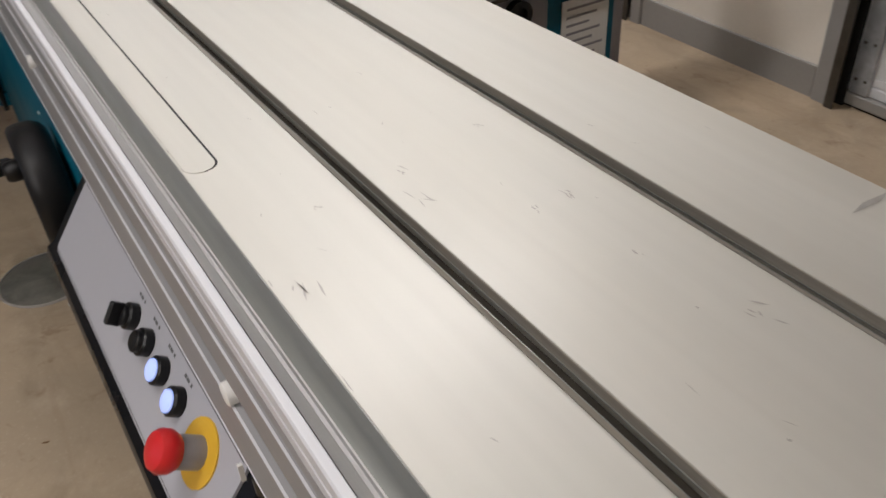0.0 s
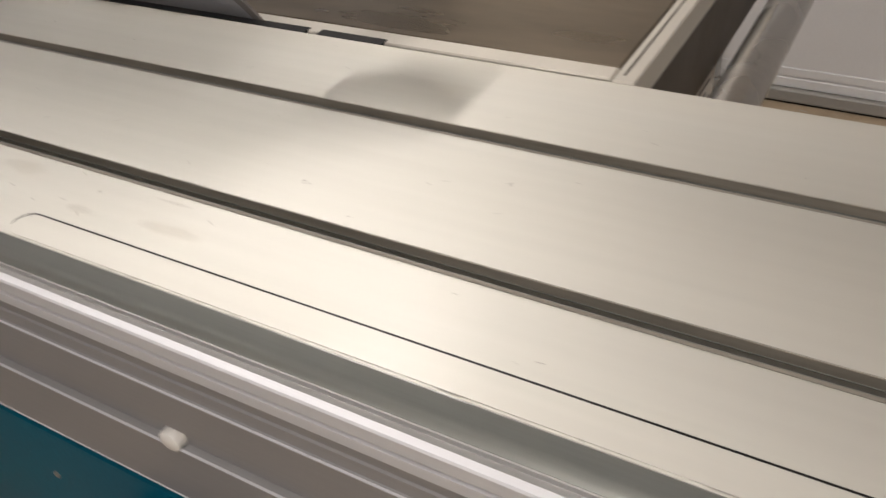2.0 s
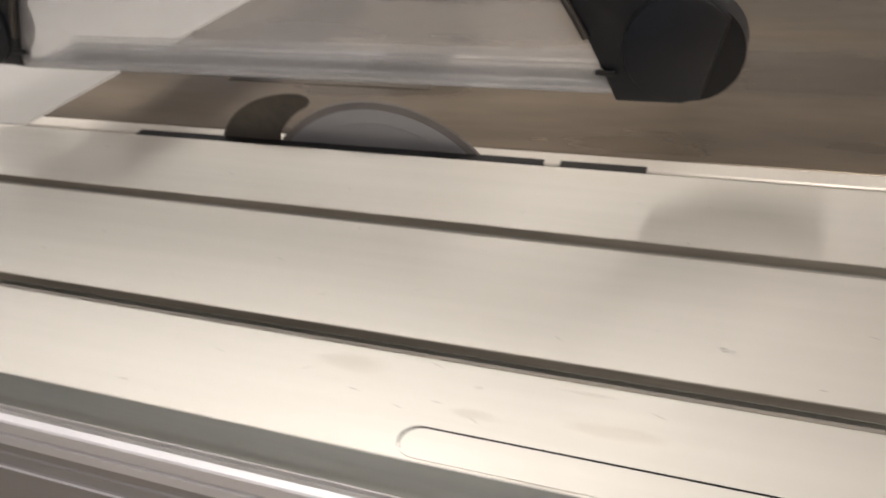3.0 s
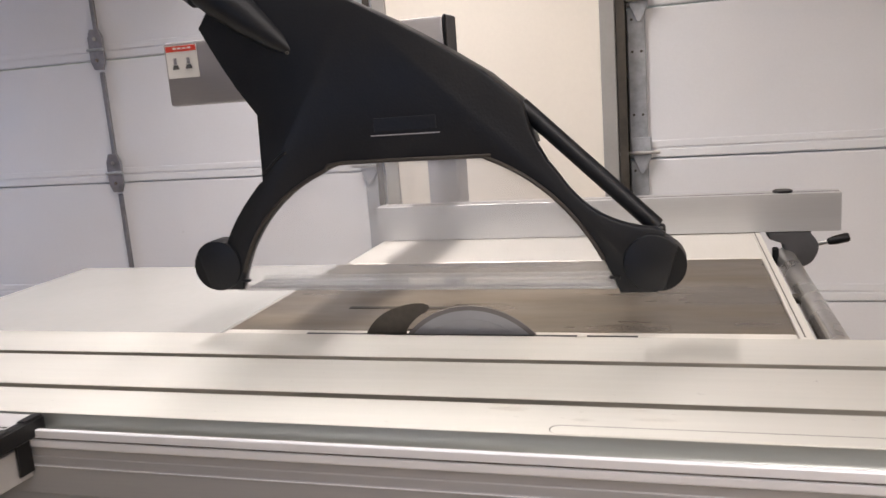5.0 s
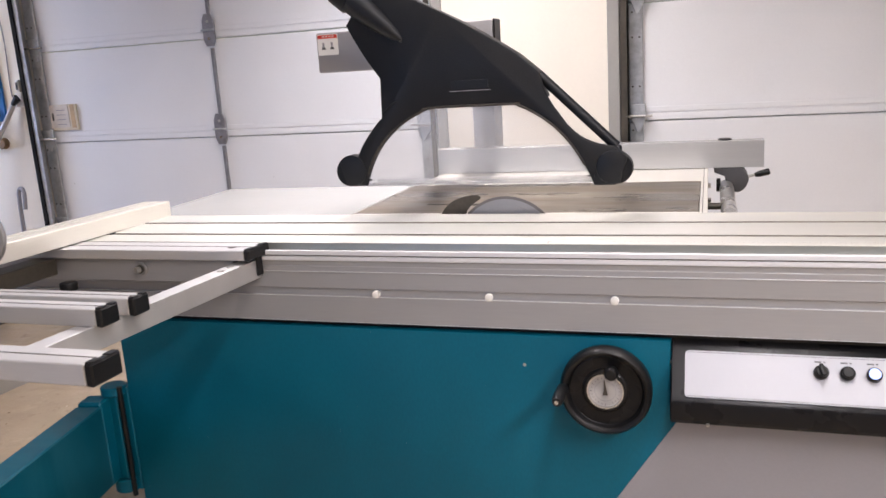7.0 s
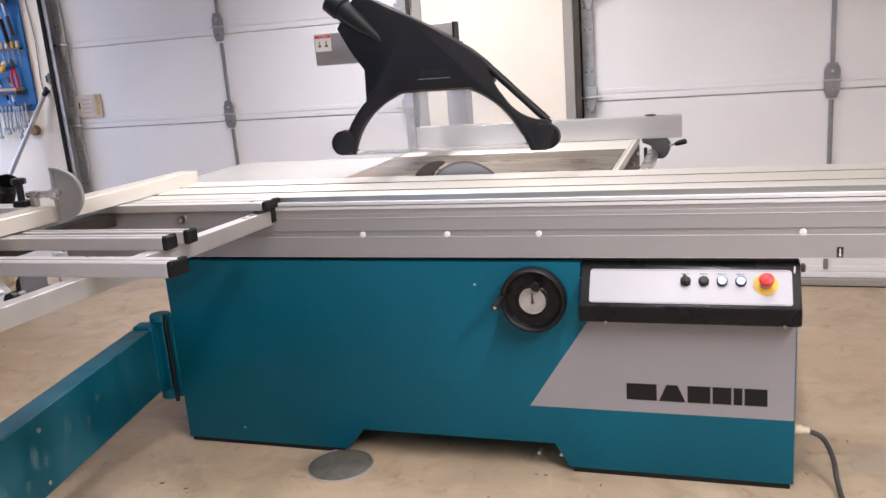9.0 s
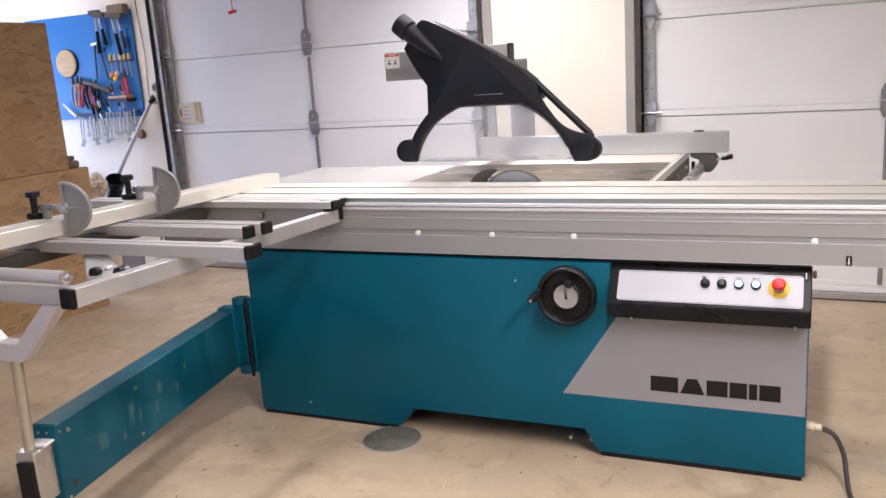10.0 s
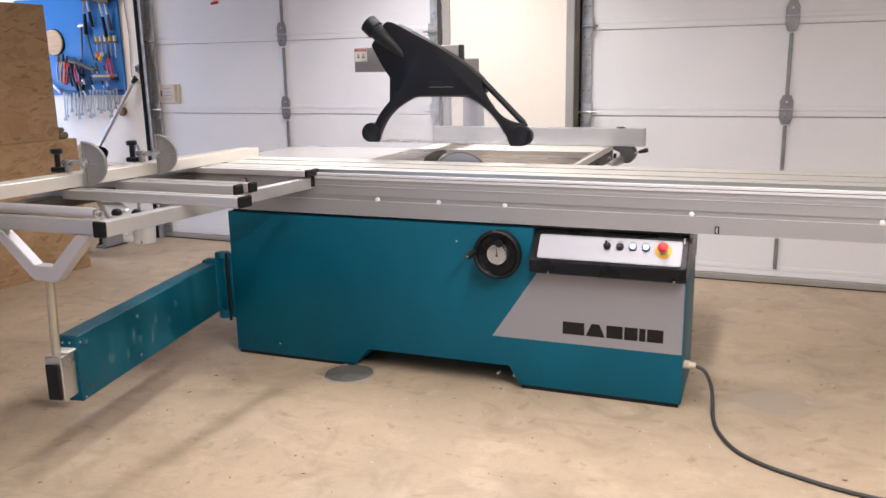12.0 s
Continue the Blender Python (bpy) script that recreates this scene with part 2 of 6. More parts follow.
def soft_stain(name, color, amount, rim=1.3, core=0.75, across=(1, 1, 0)):
    """A stain that fades out unevenly towards the rim of the small sheet that carries it."""
    m = bpy.data.materials.new(name)
    m.use_nodes = True
    n, l = nodes_of(m)
    co = n.new("ShaderNodeTexCoord")
    off = n.new("ShaderNodeVectorMath")
    off.operation = "SUBTRACT"
    off.inputs[1].default_value = tuple(0.5 * a for a in across)
    l.new(co.outputs["Generated"], off.inputs[0])
    flat = n.new("ShaderNodeVectorMath")
    flat.operation = "MULTIPLY"
    flat.inputs[1].default_value = tuple(2 * a for a in across)
    l.new(off.outputs[0], flat.inputs[0])
    far = n.new("ShaderNodeVectorMath")
    far.operation = "LENGTH"
    l.new(flat.outputs[0], far.inputs[0])
    t = n.new("ShaderNodeTexNoise")
    t.inputs["Scale"].default_value, t.inputs["Detail"].default_value = 3.0, 7
    info = n.new("ShaderNodeObjectInfo")
    shift = n.new("ShaderNodeVectorMath")
    shift.operation = "ADD"
    l.new(co.outputs["Generated"], shift.inputs[0])
    spread = n.new("ShaderNodeMath")
    spread.operation = "MULTIPLY"
    spread.inputs[1].default_value = 40
    l.new(info.outputs["Random"], spread.inputs[0])
    l.new(spread.outputs[0], shift.inputs[1])
    l.new(shift.outputs[0], t.inputs["Vector"])
    add = n.new("ShaderNodeMath")
    add.operation = "ADD"
    l.new(far.outputs["Value"], add.inputs[0])
    l.new(t.outputs["Fac"], add.inputs[1])
    mr = n.new("ShaderNodeMapRange")
    mr.inputs["From Min"].default_value, mr.inputs["From Max"].default_value = rim, core
    mr.inputs["To Max"].default_value = amount
    l.new(add.outputs[0], mr.inputs["Value"])
    b = n["Principled BSDF"]
    b.inputs["Base Color"].default_value = (*color, 1)
    b.inputs["Roughness"].default_value = 0.6
    l.new(mr.outputs[0], b.inputs["Alpha"])
    return m


ALU_TOP = surface("anodised_table", (0.652, 0.645, 0.60), 0.60, 0.85, 0.045, 2.2, 22, 0.008, (0.2, 4, 4), (0.64, 0.61, 0.53), 0.4, 0.06,
                  ((0.30, 0.29, 0.27), 55, 0.06))
ALU_TOP.node_tree.nodes["Principled BSDF"].inputs["Coat Weight"].default_value = 0.5
ALU_TOP.node_tree.nodes["Principled BSDF"].inputs["Coat Roughness"].default_value = 0.27
LAMINATE = surface("pale_laminate", (0.37, 0.365, 0.345), 0.26, 0.0, 0.03, 3.0, 60, 0.01, (1, 1, 1), (0.35, 0.335, 0.31), 0.15, 0.01, None, 0.35)
ALU = surface("anodised_profile", (0.57, 0.565, 0.565), 0.5, 0.7, 0.06, 3.0, 70, 0.03, (0.25, 6, 6))
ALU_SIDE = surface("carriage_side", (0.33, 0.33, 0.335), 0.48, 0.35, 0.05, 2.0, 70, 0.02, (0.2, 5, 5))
ALU_EDGE = surface("bright_edge", (0.66, 0.67, 0.70), 0.5, 0.25, 0.05, 3.0, 60, 0.02, (0.2, 6, 6))
ALU_WHITE = surface("fence_profile", (0.64, 0.615, 0.555), 0.42, 0.4, 0.04, 3.0, 70, 0.02, (6, 0.25, 6))
TEAL = surface("teal_paint", (0.0010, 0.094, 0.150), 0.42, 0.0, 0.15, 2.5, 160, 0.06, (1, 1, 0.5), (0.002, 0.070, 0.115), 0.6, 0.06,
               ((0.4, 0.5, 0.5), 42, 0.035))
TEAL_WORN = surface("teal_paint_worn", (0.0025, 0.068, 0.104), 0.4, 0.0, 0.12, 5, 140, 0.10, (1, 2.2, 0.45), (0.06, 0.20, 0.25), 0.28, 0.1)
GREY_PAINT = surface("grey_paint", (0.262, 0.256, 0.278), 0.5, 0.0, 0.04, 3, 160, 0.06)
CHANNEL = surface("grey_channel", (0.27, 0.28, 0.265), 0.35, 0.6, 0.06, 3.0, 70, 0.02, (0.25, 6, 6))
CAST_ALU = surface("cast_aluminium", (0.28, 0.272, 0.268), 0.5, 0.6, 0.08, 12, 90, 0.1)
SCUFF = surface("scuff", (0.40, 0.385, 0.36), 0.5, 0.4, 0.1, 20, 90, 0.0)
DARK_GREY = surface("dark_grey_casting", (0.07, 0.07, 0.075), 0.5, 0.1, 0.1, 10, 90, 0.1)
BLACK = surface("black_plastic", (0.006, 0.006, 0.0065), 0.42, 0.0, 0.15, 8, 160, 0.12)
BLACK_GLOSS = surface("black_lip", (0.007, 0.007, 0.008), 0.28, 0.0, 0.1, 8, 120, 0.03)
GUARD_BLACK = surface("guard_plastic", (0.0042, 0.0051, 0.0073), 0.43, 0.0, 0.12, 5, 220, 0.2, (1, 1, 1), (0.02, 0.02, 0.02), 0.5)
CAST_IRON = surface("cast_iron", (0.145, 0.120, 0.090), 0.30, 0.72, 0.24, 4.0, 30, 0.015, (0.5, 1.9, 1.9), (0.28, 0.235, 0.18), 0.85, 0.16, ((0.10, 0.075, 0.05), 26, 0.06))
STEEL = surface("steel", (0.55, 0.54, 0.52), 0.3, 0.9, 0.08, 6, 90, 0.03)
DUSTY_EDGE = surface("dusty_plastic", (0.030, 0.024, 0.019), 0.6, 0.0, 0.4, 30, 150, 0.1)
BLADE_STEEL = surface("blade_steel", (0.36, 0.36, 0.37), 0.44, 0.75, 0.03, 14, 80, 0.02)
BLADE_RIM = surface("blade_rim", (0.20, 0.185, 0.175), 0.45, 0.6, 0.08, 20, 90, 0.02)
DARK_STEEL = surface("dark_steel", (0.085, 0.075, 0.062), 0.5, 0.6, 0.2, 9, 90, 0.06)
GALVANISED = surface("galvanised_steel", (0.42, 0.44, 0.465), 0.42, 0.42, 0.22, 16, 60, 0.05)
HINGE_STEEL = surface("hinge_steel", (0.27, 0.27, 0.29), 0.42, 0.5, 0.2, 16, 60, 0.05)
# black of the door jamb and track, also the painted dark gap by the stile
JAMB_BLACK = surface("black_jamb_and_gap", (0.012, 0.011, 0.010), 0.85, 0.0, 0.2, 12, 90, 0.1)
JAMB_BLACK.node_tree.nodes["Principled BSDF"].inputs["Specular IOR Level"].default_value = 0.15
TOOL_STEEL = surface("worn_tool_steel", (0.25, 0.24, 0.225), 0.45, 0.6, 0.15, 20, 90, 0.05)
# dust on the slot lips, and painted shade on the far slot walls
SLOT_DUST_SHADE = surface("slot_dust_and_shade", (0.29, 0.268, 0.23), 0.5, 0.4, 0.25, 14, 60, 0.05, (0.2, 4, 4))
JAMB = surface("grey_jamb", (0.33, 0.32, 0.30), 0.6, 0.1, 0.06, 4, 90, 0.05)
WHITE_PLASTIC = surface("white_panel", (0.42, 0.425, 0.46), 0.42, 0.0, 0.02, 4, 120, 0.02)
DOOR_PAINT = surface("door_paint", (0.785, 0.795, 0.82), 0.45, 0.0, 0.025, 1.6, 120, 0.10, (1, 1, 1), (0.63, 0.64, 0.66), 0.3, 0.06,
                     ((0.25, 0.22, 0.2), 9, 0.035))
WALL_PAINT = surface("wall_paint", (0.82, 0.765, 0.67), 0.75, 0.0, 0.03, 1.4, 70, 0.15, (1, 1, 1), (0.62, 0.58, 0.52), 0.3)
CEILING_PAINT = surface("ceiling_paint", (0.78, 0.77, 0.75), 0.8, 0.0, 0.03, 1.4, 70, 0.15)
BOARD_BLUE = surface("blue_board", (0.010, 0.145, 0.44), 0.5, 0.0, 0.06, 4, 90, 0.05)
RED = surface("red_plastic", (0.62, 0.018, 0.02), 0.38, 0.0, 0.05, 8, 90, 0.02)
YELLOW = surface("yellow_plastic", (0.70, 0.42, 0.03), 0.45, 0.0, 0.06, 8, 90, 0.02)
ORANGE = surface("orange_plastic", (0.55, 0.16, 0.03), 0.4, 0.0, 0.08, 8, 90, 0.02)
PAPER = surface("paper", (0.78, 0.77, 0.74), 0.7, 0.0, 0.03, 8, 90, 0.02)
NOTICE = surface("faded_notice", (0.60, 0.55, 0.50), 0.6, 0.0, 0.08, 25, 90, 0.02, (1, 1, 1), (0.50, 0.42, 0.35), 0.4)
DIAL = surface("dial_paper", (0.40, 0.39, 0.385), 0.5, 0.0, 0.03, 8, 90, 0.0)
CREAM = surface("cream_plastic", (0.62, 0.55, 0.42), 0.5, 0.0, 0.06, 8, 90, 0.02)
INK = surface("print_ink", (0.10, 0.10, 0.10), 0.6, 0.0, 0.05, 8, 90, 0.0)
LABEL_RED = surface("label_red", (0.70, 0.06, 0.03), 0.5, 0.0, 0.05, 8, 90, 0.0)
WOOD = surface("pale_wood", (0.48, 0.34, 0.19), 0.6, 0.0, 0.15, 6, 60, 0.08, (1, 1, 6))
RUBBER = surface("cable_rubber", (0.035, 0.033, 0.032), 0.55, 0.0, 0.12, 12, 120, 0.05)
BUCKET = surface("bucket_plastic", (0.74, 0.74, 0.72), 0.45, 0.0, 0.04, 5, 90, 0.03)
GREASE = surface("wet_plate", (0.13, 0.125, 0.105), 0.38, 0.1, 0.35, 16, 80, 0.05)
FLOOR = concrete("concrete_floor")
BLACK.node_tree.nodes["Principled BSDF"].inputs["Specular IOR Level"].default_value = 0.3
BLACK_GLOSS.node_tree.nodes["Principled BSDF"].inputs["Specular IOR Level"].default_value = 0.2
TEAL.node_tree.nodes["Principled BSDF"].inputs["Specular IOR Level"].default_value = 0.22
TEAL_WORN.node_tree.nodes["Principled BSDF"].inputs["Specular IOR Level"].default_value = 0.25
GUARD_BLACK.node_tree.nodes["Principled BSDF"].inputs["Specular IOR Level"].default_value = 0.36
OSB = chipboard("strand_board")
LIT_WHITE = glowing("lit_button", (0.42, 0.53, 1.0), 1.3)
TUBE_GLOW = glowing("tube_glow", (1.0, 0.88, 0.74), 4.0)
RESIN = soft_stain("resin_stain", (0.62, 0.53, 0.39), 0.13, 1.25, 0.8)
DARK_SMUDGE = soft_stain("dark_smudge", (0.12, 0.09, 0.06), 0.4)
PALE_CEMENT = soft_stain("pale_cement", (0.58, 0.50, 0.40), 0.4, 1.3, 0.95)
HEAD_ALU = surface("brushed_arm_head", (0.36, 0.35, 0.355), 0.42, 0.6, 0.05, 3, 80, 0.03, (0.3, 5, 5))
YOKE_PAINT = surface("yoke_paint", (0.55, 0.535, 0.56), 0.5, 0.2, 0.06, 5, 90, 0.06)
WEB_DARK = surface("rail_web_paint", (0.075, 0.062, 0.05), 0.55, 0.1, 0.15, 8, 90, 0.06)
SACK = surface("sack_paper", (0.58, 0.50, 0.40), 0.7, 0.0, 0.12, 9, 60, 0.2, (1, 1, 1), (0.42, 0.33, 0.24), 0.5)
FENCE_ALU = surface("fence_anodised", (0.50, 0.50, 0.50), 0.40, 0.6, 0.05, 3, 70, 0.02, (0.25, 6, 6))
TEAL_RUB = soft_stain("rubbed_teal", (0.20, 0.36, 0.38), 0.22, 1.25, 0.75, (0, 1, 1))
OLIVE = surface("olive_cloth", (0.17, 0.135, 0.08), 0.85, 0.0, 0.2, 14, 200, 0.3)
DARK_CHIP = surface("dark_chip", (0.19, 0.115, 0.055), 0.7, 0.0, 0.3, 30, 90, 0.05)
ROD_STEEL = surface("rod_steel", (0.46, 0.42, 0.34), 0.42, 0.6, 0.1, 6, 90, 0.03)
SHIELD = clear_sheet("clear_shield", 0.15, (0.95, 0.95, 0.95))
SHIELD_EDGE = clear_sheet("clear_edge", 0.10, (0.92, 0.92, 0.92))
SHIELD_FLOOR = clear_sheet("clear_floor", 0.02, (0.96, 0.96, 0.96), 0.03)


# ---- building blocks ----
def thing(name, place, label, category, group="", kind=""):
    ob = new(name)
    ob.empty_display_size = 0.1
    ob.location = place
    return tagged(ob, label, category, group, kind)


def origin_of(ob):
    p = Vector((0, 0, 0))
    while ob is not None:
        p += ob.location
        ob = ob.parent
    return p


def finish(name, bm, material, smooth=0.0):
    bmesh.ops.recalc_face_normals(bm, faces=bm.faces)
    if smooth:
        for f in bm.faces:
            f.smooth = True
        for e in bm.edges:
            if len(e.link_faces) == 2 and e.calc_face_angle(0) > smooth:
                e.smooth = False
    me = bpy.data.meshes.new(name)
    bm.to_mesh(me)
    bm.free()
    me.materials.append(material)
    return me


def part(name, bm, material, parent, label="", smooth=0.6, turn=None):
    """Links a bmesh, built in world places, as one mesh under a thing or a part."""
    if turn is not None:
        bm.transform(turn)
    bm.transform(Matrix.Translation(-origin_of(parent)))
    ob = new(name, finish(name, bm, material, smooth))
    ob.parent = parent
    return tagged(ob, label)


def solo(name, bm, material, label, category, kind="", group="", smooth=0.6, turn=None, place=(0, 0, 0)):
    if turn is not None:
        bm.transform(turn)
    bm.transform(Matrix.Translation(-Vector(place)))
    ob = new(name, finish(name, bm, material, smooth))
    ob.location = place
    return tagged(ob, label, category, group, kind)


def box(x0, x1, y0, y1, z0, z1, bevel=0.0, bm=None, segments=1):
    own = bmesh.new()
    bmesh.ops.create_cube(own, size=1.0)
    own.transform(Matrix.Translation(((x0 + x1) / 2, (y0 + y1) / 2, (z0 + z1) / 2)) @ Matrix.Diagonal((x1 - x0, y1 - y0, z1 - z0, 1)))
    if bevel:
        bmesh.ops.bevel(own, geom=own.edges[:], offset=bevel, segments=segments, profile=0.5, affect="EDGES")
    return merge(bm, own)


def merge(bm, own):
    if bm is None:
        return own
    me = bpy.data.meshes.new("tmp")
    own.to_mesh(me)
    own.free()
    bm.from_mesh(me)
    bpy.data.meshes.remove(me)
    return bm


def prism(outline, axis, a0, a1, bevel=0.0, bm=None, segments=1):
    """A flat outline pushed along an axis. axis x: outline is (y, z); y: (x, z); z: (x, y)."""
    own = bmesh.new()
    place = {"x": lambda u, v: (a0, u, v), "y": lambda u, v: (u, a0, v), "z": lambda u, v: (u, v, a0)}[axis]
    way = {"x": (a1 - a0, 0, 0), "y": (0, a1 - a0, 0), "z": (0, 0, a1 - a0)}[axis]
    face = own.faces.new([own.verts.new(place(u, v)) for u, v in outline])
    out = bmesh.ops.extrude_face_region(own, geom=[face])
    bmesh.ops.translate(own, vec=way, verts=[v for v in out["geom"] if isinstance(v, bmesh.types.BMVert)])
    bmesh.ops.recalc_face_normals(own, faces=own.faces)
    if bevel:
        caps = [f for f in own.faces if abs(f.normal.dot(Vector(way).normalized())) > 0.99 and len(f.verts) == len(outline)]
        edges = list({e for f in caps for e in f.edges})
        bmesh.ops.bevel(own, geom=edges, offset=bevel, segments=segments, profile=0.5, affect="EDGES")
    return merge(bm, own)


def rod(p0, p1, r0, r1=None, sides=20, bm=None, caps=True, bevel=0.0):
    own = bmesh.new()
    p0, p1 = Vector(p0), Vector(p1)
    way = p1 - p0
    bmesh.ops.create_cone(own, cap_ends=caps, segments=sides, radius1=r0, radius2=r0 if r1 is None else r1, depth=way.length)
    if bevel:
        bmesh.ops.bevel(own, geom=[e for e in own.edges if any(len(f.verts) > 4 for f in e.link_faces)], offset=bevel, segments=2,
                        profile=0.5, affect="EDGES")
    own.transform(Matrix.Translation((p0 + p1) / 2) @ way.to_track_quat("Z", "Y").to_matrix().to_4x4())
    return merge(bm, own)


def lathe(profile, base, way, sides=32, bm=None):
    """Turns (radius, height) pairs round the line from base along way."""
    own = bmesh.new()
    rings = []
    for r, h in profile:
        rings.append([own.verts.new((r * math.cos(2 * math.pi * i / sides), r * math.sin(2 * math.pi * i / sides), h)) for i in range(sides)])
    for a, b in zip(rings, rings[1:]):
        for i in range(sides):
            own.faces.new((a[i], a[(i + 1) % sides], b[(i + 1) % sides], b[i]))
    for ring in (rings[0], rings[-1]):
        if (ring[0].co - ring[sides // 2].co).length > 1e-4:
            own.faces.new(ring)
    bmesh.ops.remove_doubles(own, verts=own.verts[:], dist=1e-6)
    own.transform(Matrix.Translation(base) @ Vector(way).to_track_quat("Z", "Y").to_matrix().to_4x4())
    return merge(bm, own)


def hose(points, r, sides=10, bm=None, steps=8):
    """A round cable through the points, smoothed."""
    pts = [Vector(p) for p in points]
    pts = [pts[0] * 2 - pts[1]] + pts + [pts[-1] * 2 - pts[-2]]
    line = []
    for a, b, c, d in zip(pts, pts[1:], pts[2:], pts[3:]):
        for k in range(steps):
            t = k / steps
            line.append(0.5 * (2 * b + (c - a) * t + (2 * a - 5 * b + 4 * c - d) * t * t + (3 * b - a - 3 * c + d) * t ** 3))
    line.append(pts[-2])
    own = bmesh.new()
    rings = []
    for i, p in enumerate(line):
        way = (line[min(i + 1, len(line) - 1)] - line[max(i - 1, 0)]).normalized()
        m = way.to_track_quat("Z", "Y").to_matrix()
        rings.append([own.verts.new(p + m @ Vector((r * math.cos(2 * math.pi * k / sides), r * math.sin(2 * math.pi * k / sides), 0)))
                      for k in range(sides)])
    for a, b in zip(rings, rings[1:]):
        for k in range(sides):
            own.faces.new((a[k], a[(k + 1) % sides], b[(k + 1) % sides], b[k]))
    own.faces.new(rings[0])
    own.faces.new(rings[-1])
    return merge(bm, own)


def bend(p0, c, p1, n=8):
    """Points of a curve from p0 to p1 that leans to c (p1 left out)."""
    return [tuple((1 - t) ** 2 * a + 2 * t * (1 - t) * b + t * t * d for a, b, d in zip(p0, c, p1)) for t in (i / n for i in range(n))]


def arc(cx, cy, r, a0, a1, n=12):
    return [(cx + r * math.cos(radians(a0 + (a1 - a0) * i / n)), cy + r * math.sin(radians(a0 + (a1 - a0) * i / n))) for i in range(n + 1)]


def floor_z(y):
    return -0.015 - 0.016 * y


# ---- the room ----
WALL_TURN = Matrix.Translation((0, 2.203, 0)) @ pose(0, 0, 0, 0, 0, -1.3)
TILT = Matrix.Translation((0, 0, -0.015)) @ pose(0, 0, 0, math.degrees(math.atan(-0.016)), 0, 0)

bm = bmesh.new()
bmesh.ops.create_grid(bm, x_segments=8, y_segments=8, size=1)
bm.transform(TILT @ Matrix.Translation((0.75, -2.0, 0)) @ Matrix.Diagonal((5.6, 5.2, 1, 1)))
bm2 = box(-4.9, 6.4, -7.2, 3.2, -0.2, -0.06)
solo("floor", bm, FLOOR, "worn beige concrete garage floor with stains and wood chips", "floor", "structure", smooth=0)
solo("subfloor", bm2, FLOOR, "concrete slab under the garage floor", "floor", "structure", smooth=0)

solo("ceiling", box(-4.7, 6.2, -6.7, 3.1, CEILING, CEILING + 0.12), CEILING_PAINT, "plain white garage ceiling", "ceiling", "structure", smooth=0)
solo("wall_east", box(6.0, 6.2, -6.7, 3.1, -0.15, CEILING), WALL_PAINT, "plain cream painted wall", "wall", "structure", smooth=0)
# side wall with a small window near the tool board
SY0, SY1, SZ0, SZ1 = 0.95, 1.95, 0.5, 1.7
bm = box(-4.7, -4.5, -6.7, SY0, -0.15, CEILING)
box(-4.7, -4.5, SY1, 3.1, -0.15, CEILING, bm=bm)
box(-4.7, -4.5, SY0, SY1, -0.15, SZ0, bm=bm)
box(-4.7, -4.5, SY0, SY1, SZ1, CEILING, bm=bm)
solo("wall_west", bm, WALL_PAINT, "cream painted wall with a small window opening", "wall", "structure", smooth=0)
window = thing("window_2", (-4.6, (SY0 + SY1) / 2, SZ0), "small white framed window in the side wall", "window", kind="structure")
bm = box(-4.64, -4.57, SY0, SY0 + 0.05, SZ0, SZ1)
box(-4.64, -4.57, SY1 - 0.05, SY1, SZ0, SZ1, bm=bm)
box(-4.64, -4.57, SY0 + 0.05, SY1 - 0.05, SZ0, SZ0 + 0.05, bm=bm)
box(-4.64, -4.57, SY0 + 0.05, SY1 - 0.05, SZ1 - 0.05, SZ1, bm=bm)
part("window_frame", bm, DOOR_PAINT, window)
# the wall behind the camera, with a wide window
WX0, WX1, WZ0, WZ1 = -2.7, -0.5, 0.4, 2.1
bm = box(-4.5, WX0, -6.7, -6.5, -0.1, CEILING)
box(WX1, 6.0, -6.7, -6.5, -0.1, CEILING, bm=bm)
box(WX0, WX1, -6.7, -6.5, -0.1, WZ0, bm=bm)
box(WX0, WX1, -6.7, -6.5, WZ1, CEILING, bm=bm)
solo("wall_south", bm, WALL_PAINT, "cream painted wall with a wide window opening", "wall", "structure", smooth=0)
window = thing("window_1", ((WX0 + WX1) / 2, -6.6, WZ0), "wide white framed window", "window", kind="structure")
bm = box(WX0, WX0 + 0.06, -6.64, -6.57, WZ0, WZ1)
box(WX1 - 0.06, WX1, -6.64, -6.57, WZ0, WZ1, bm=bm)
box(WX0 + 0.06, WX1 - 0.06, -6.64, -6.57, WZ0, WZ0 + 0.06, bm=bm)
box(WX0 + 0.06, WX1 - 0.06, -6.64, -6.57, WZ1 - 0.06, WZ1, bm=bm)
part("window_frame", bm, DOOR_PAINT, window)

for lx, ly, ll, watts, spread in LAMPS:
    lamp = thing("ceiling_light", (lx, ly, CEILING), "white fluorescent ceiling light on the garage ceiling", "ceiling light", "ceiling lights")
    part("housing", box(lx - 0.09, lx + 0.09, ly - ll / 2 - 0.03, ly + ll / 2 + 0.03, CEILING - 0.06, CEILING - 0.002, 0.008), DOOR_PAINT, lamp)
    for o in (-0.045, 0.045):
        part("tube", rod((lx + o, ly - ll / 2, CEILING - 0.072), (lx + o, ly + ll / 2, CEILING - 0.072), 0.013, sides=12), TUBE_GLOW, lamp)

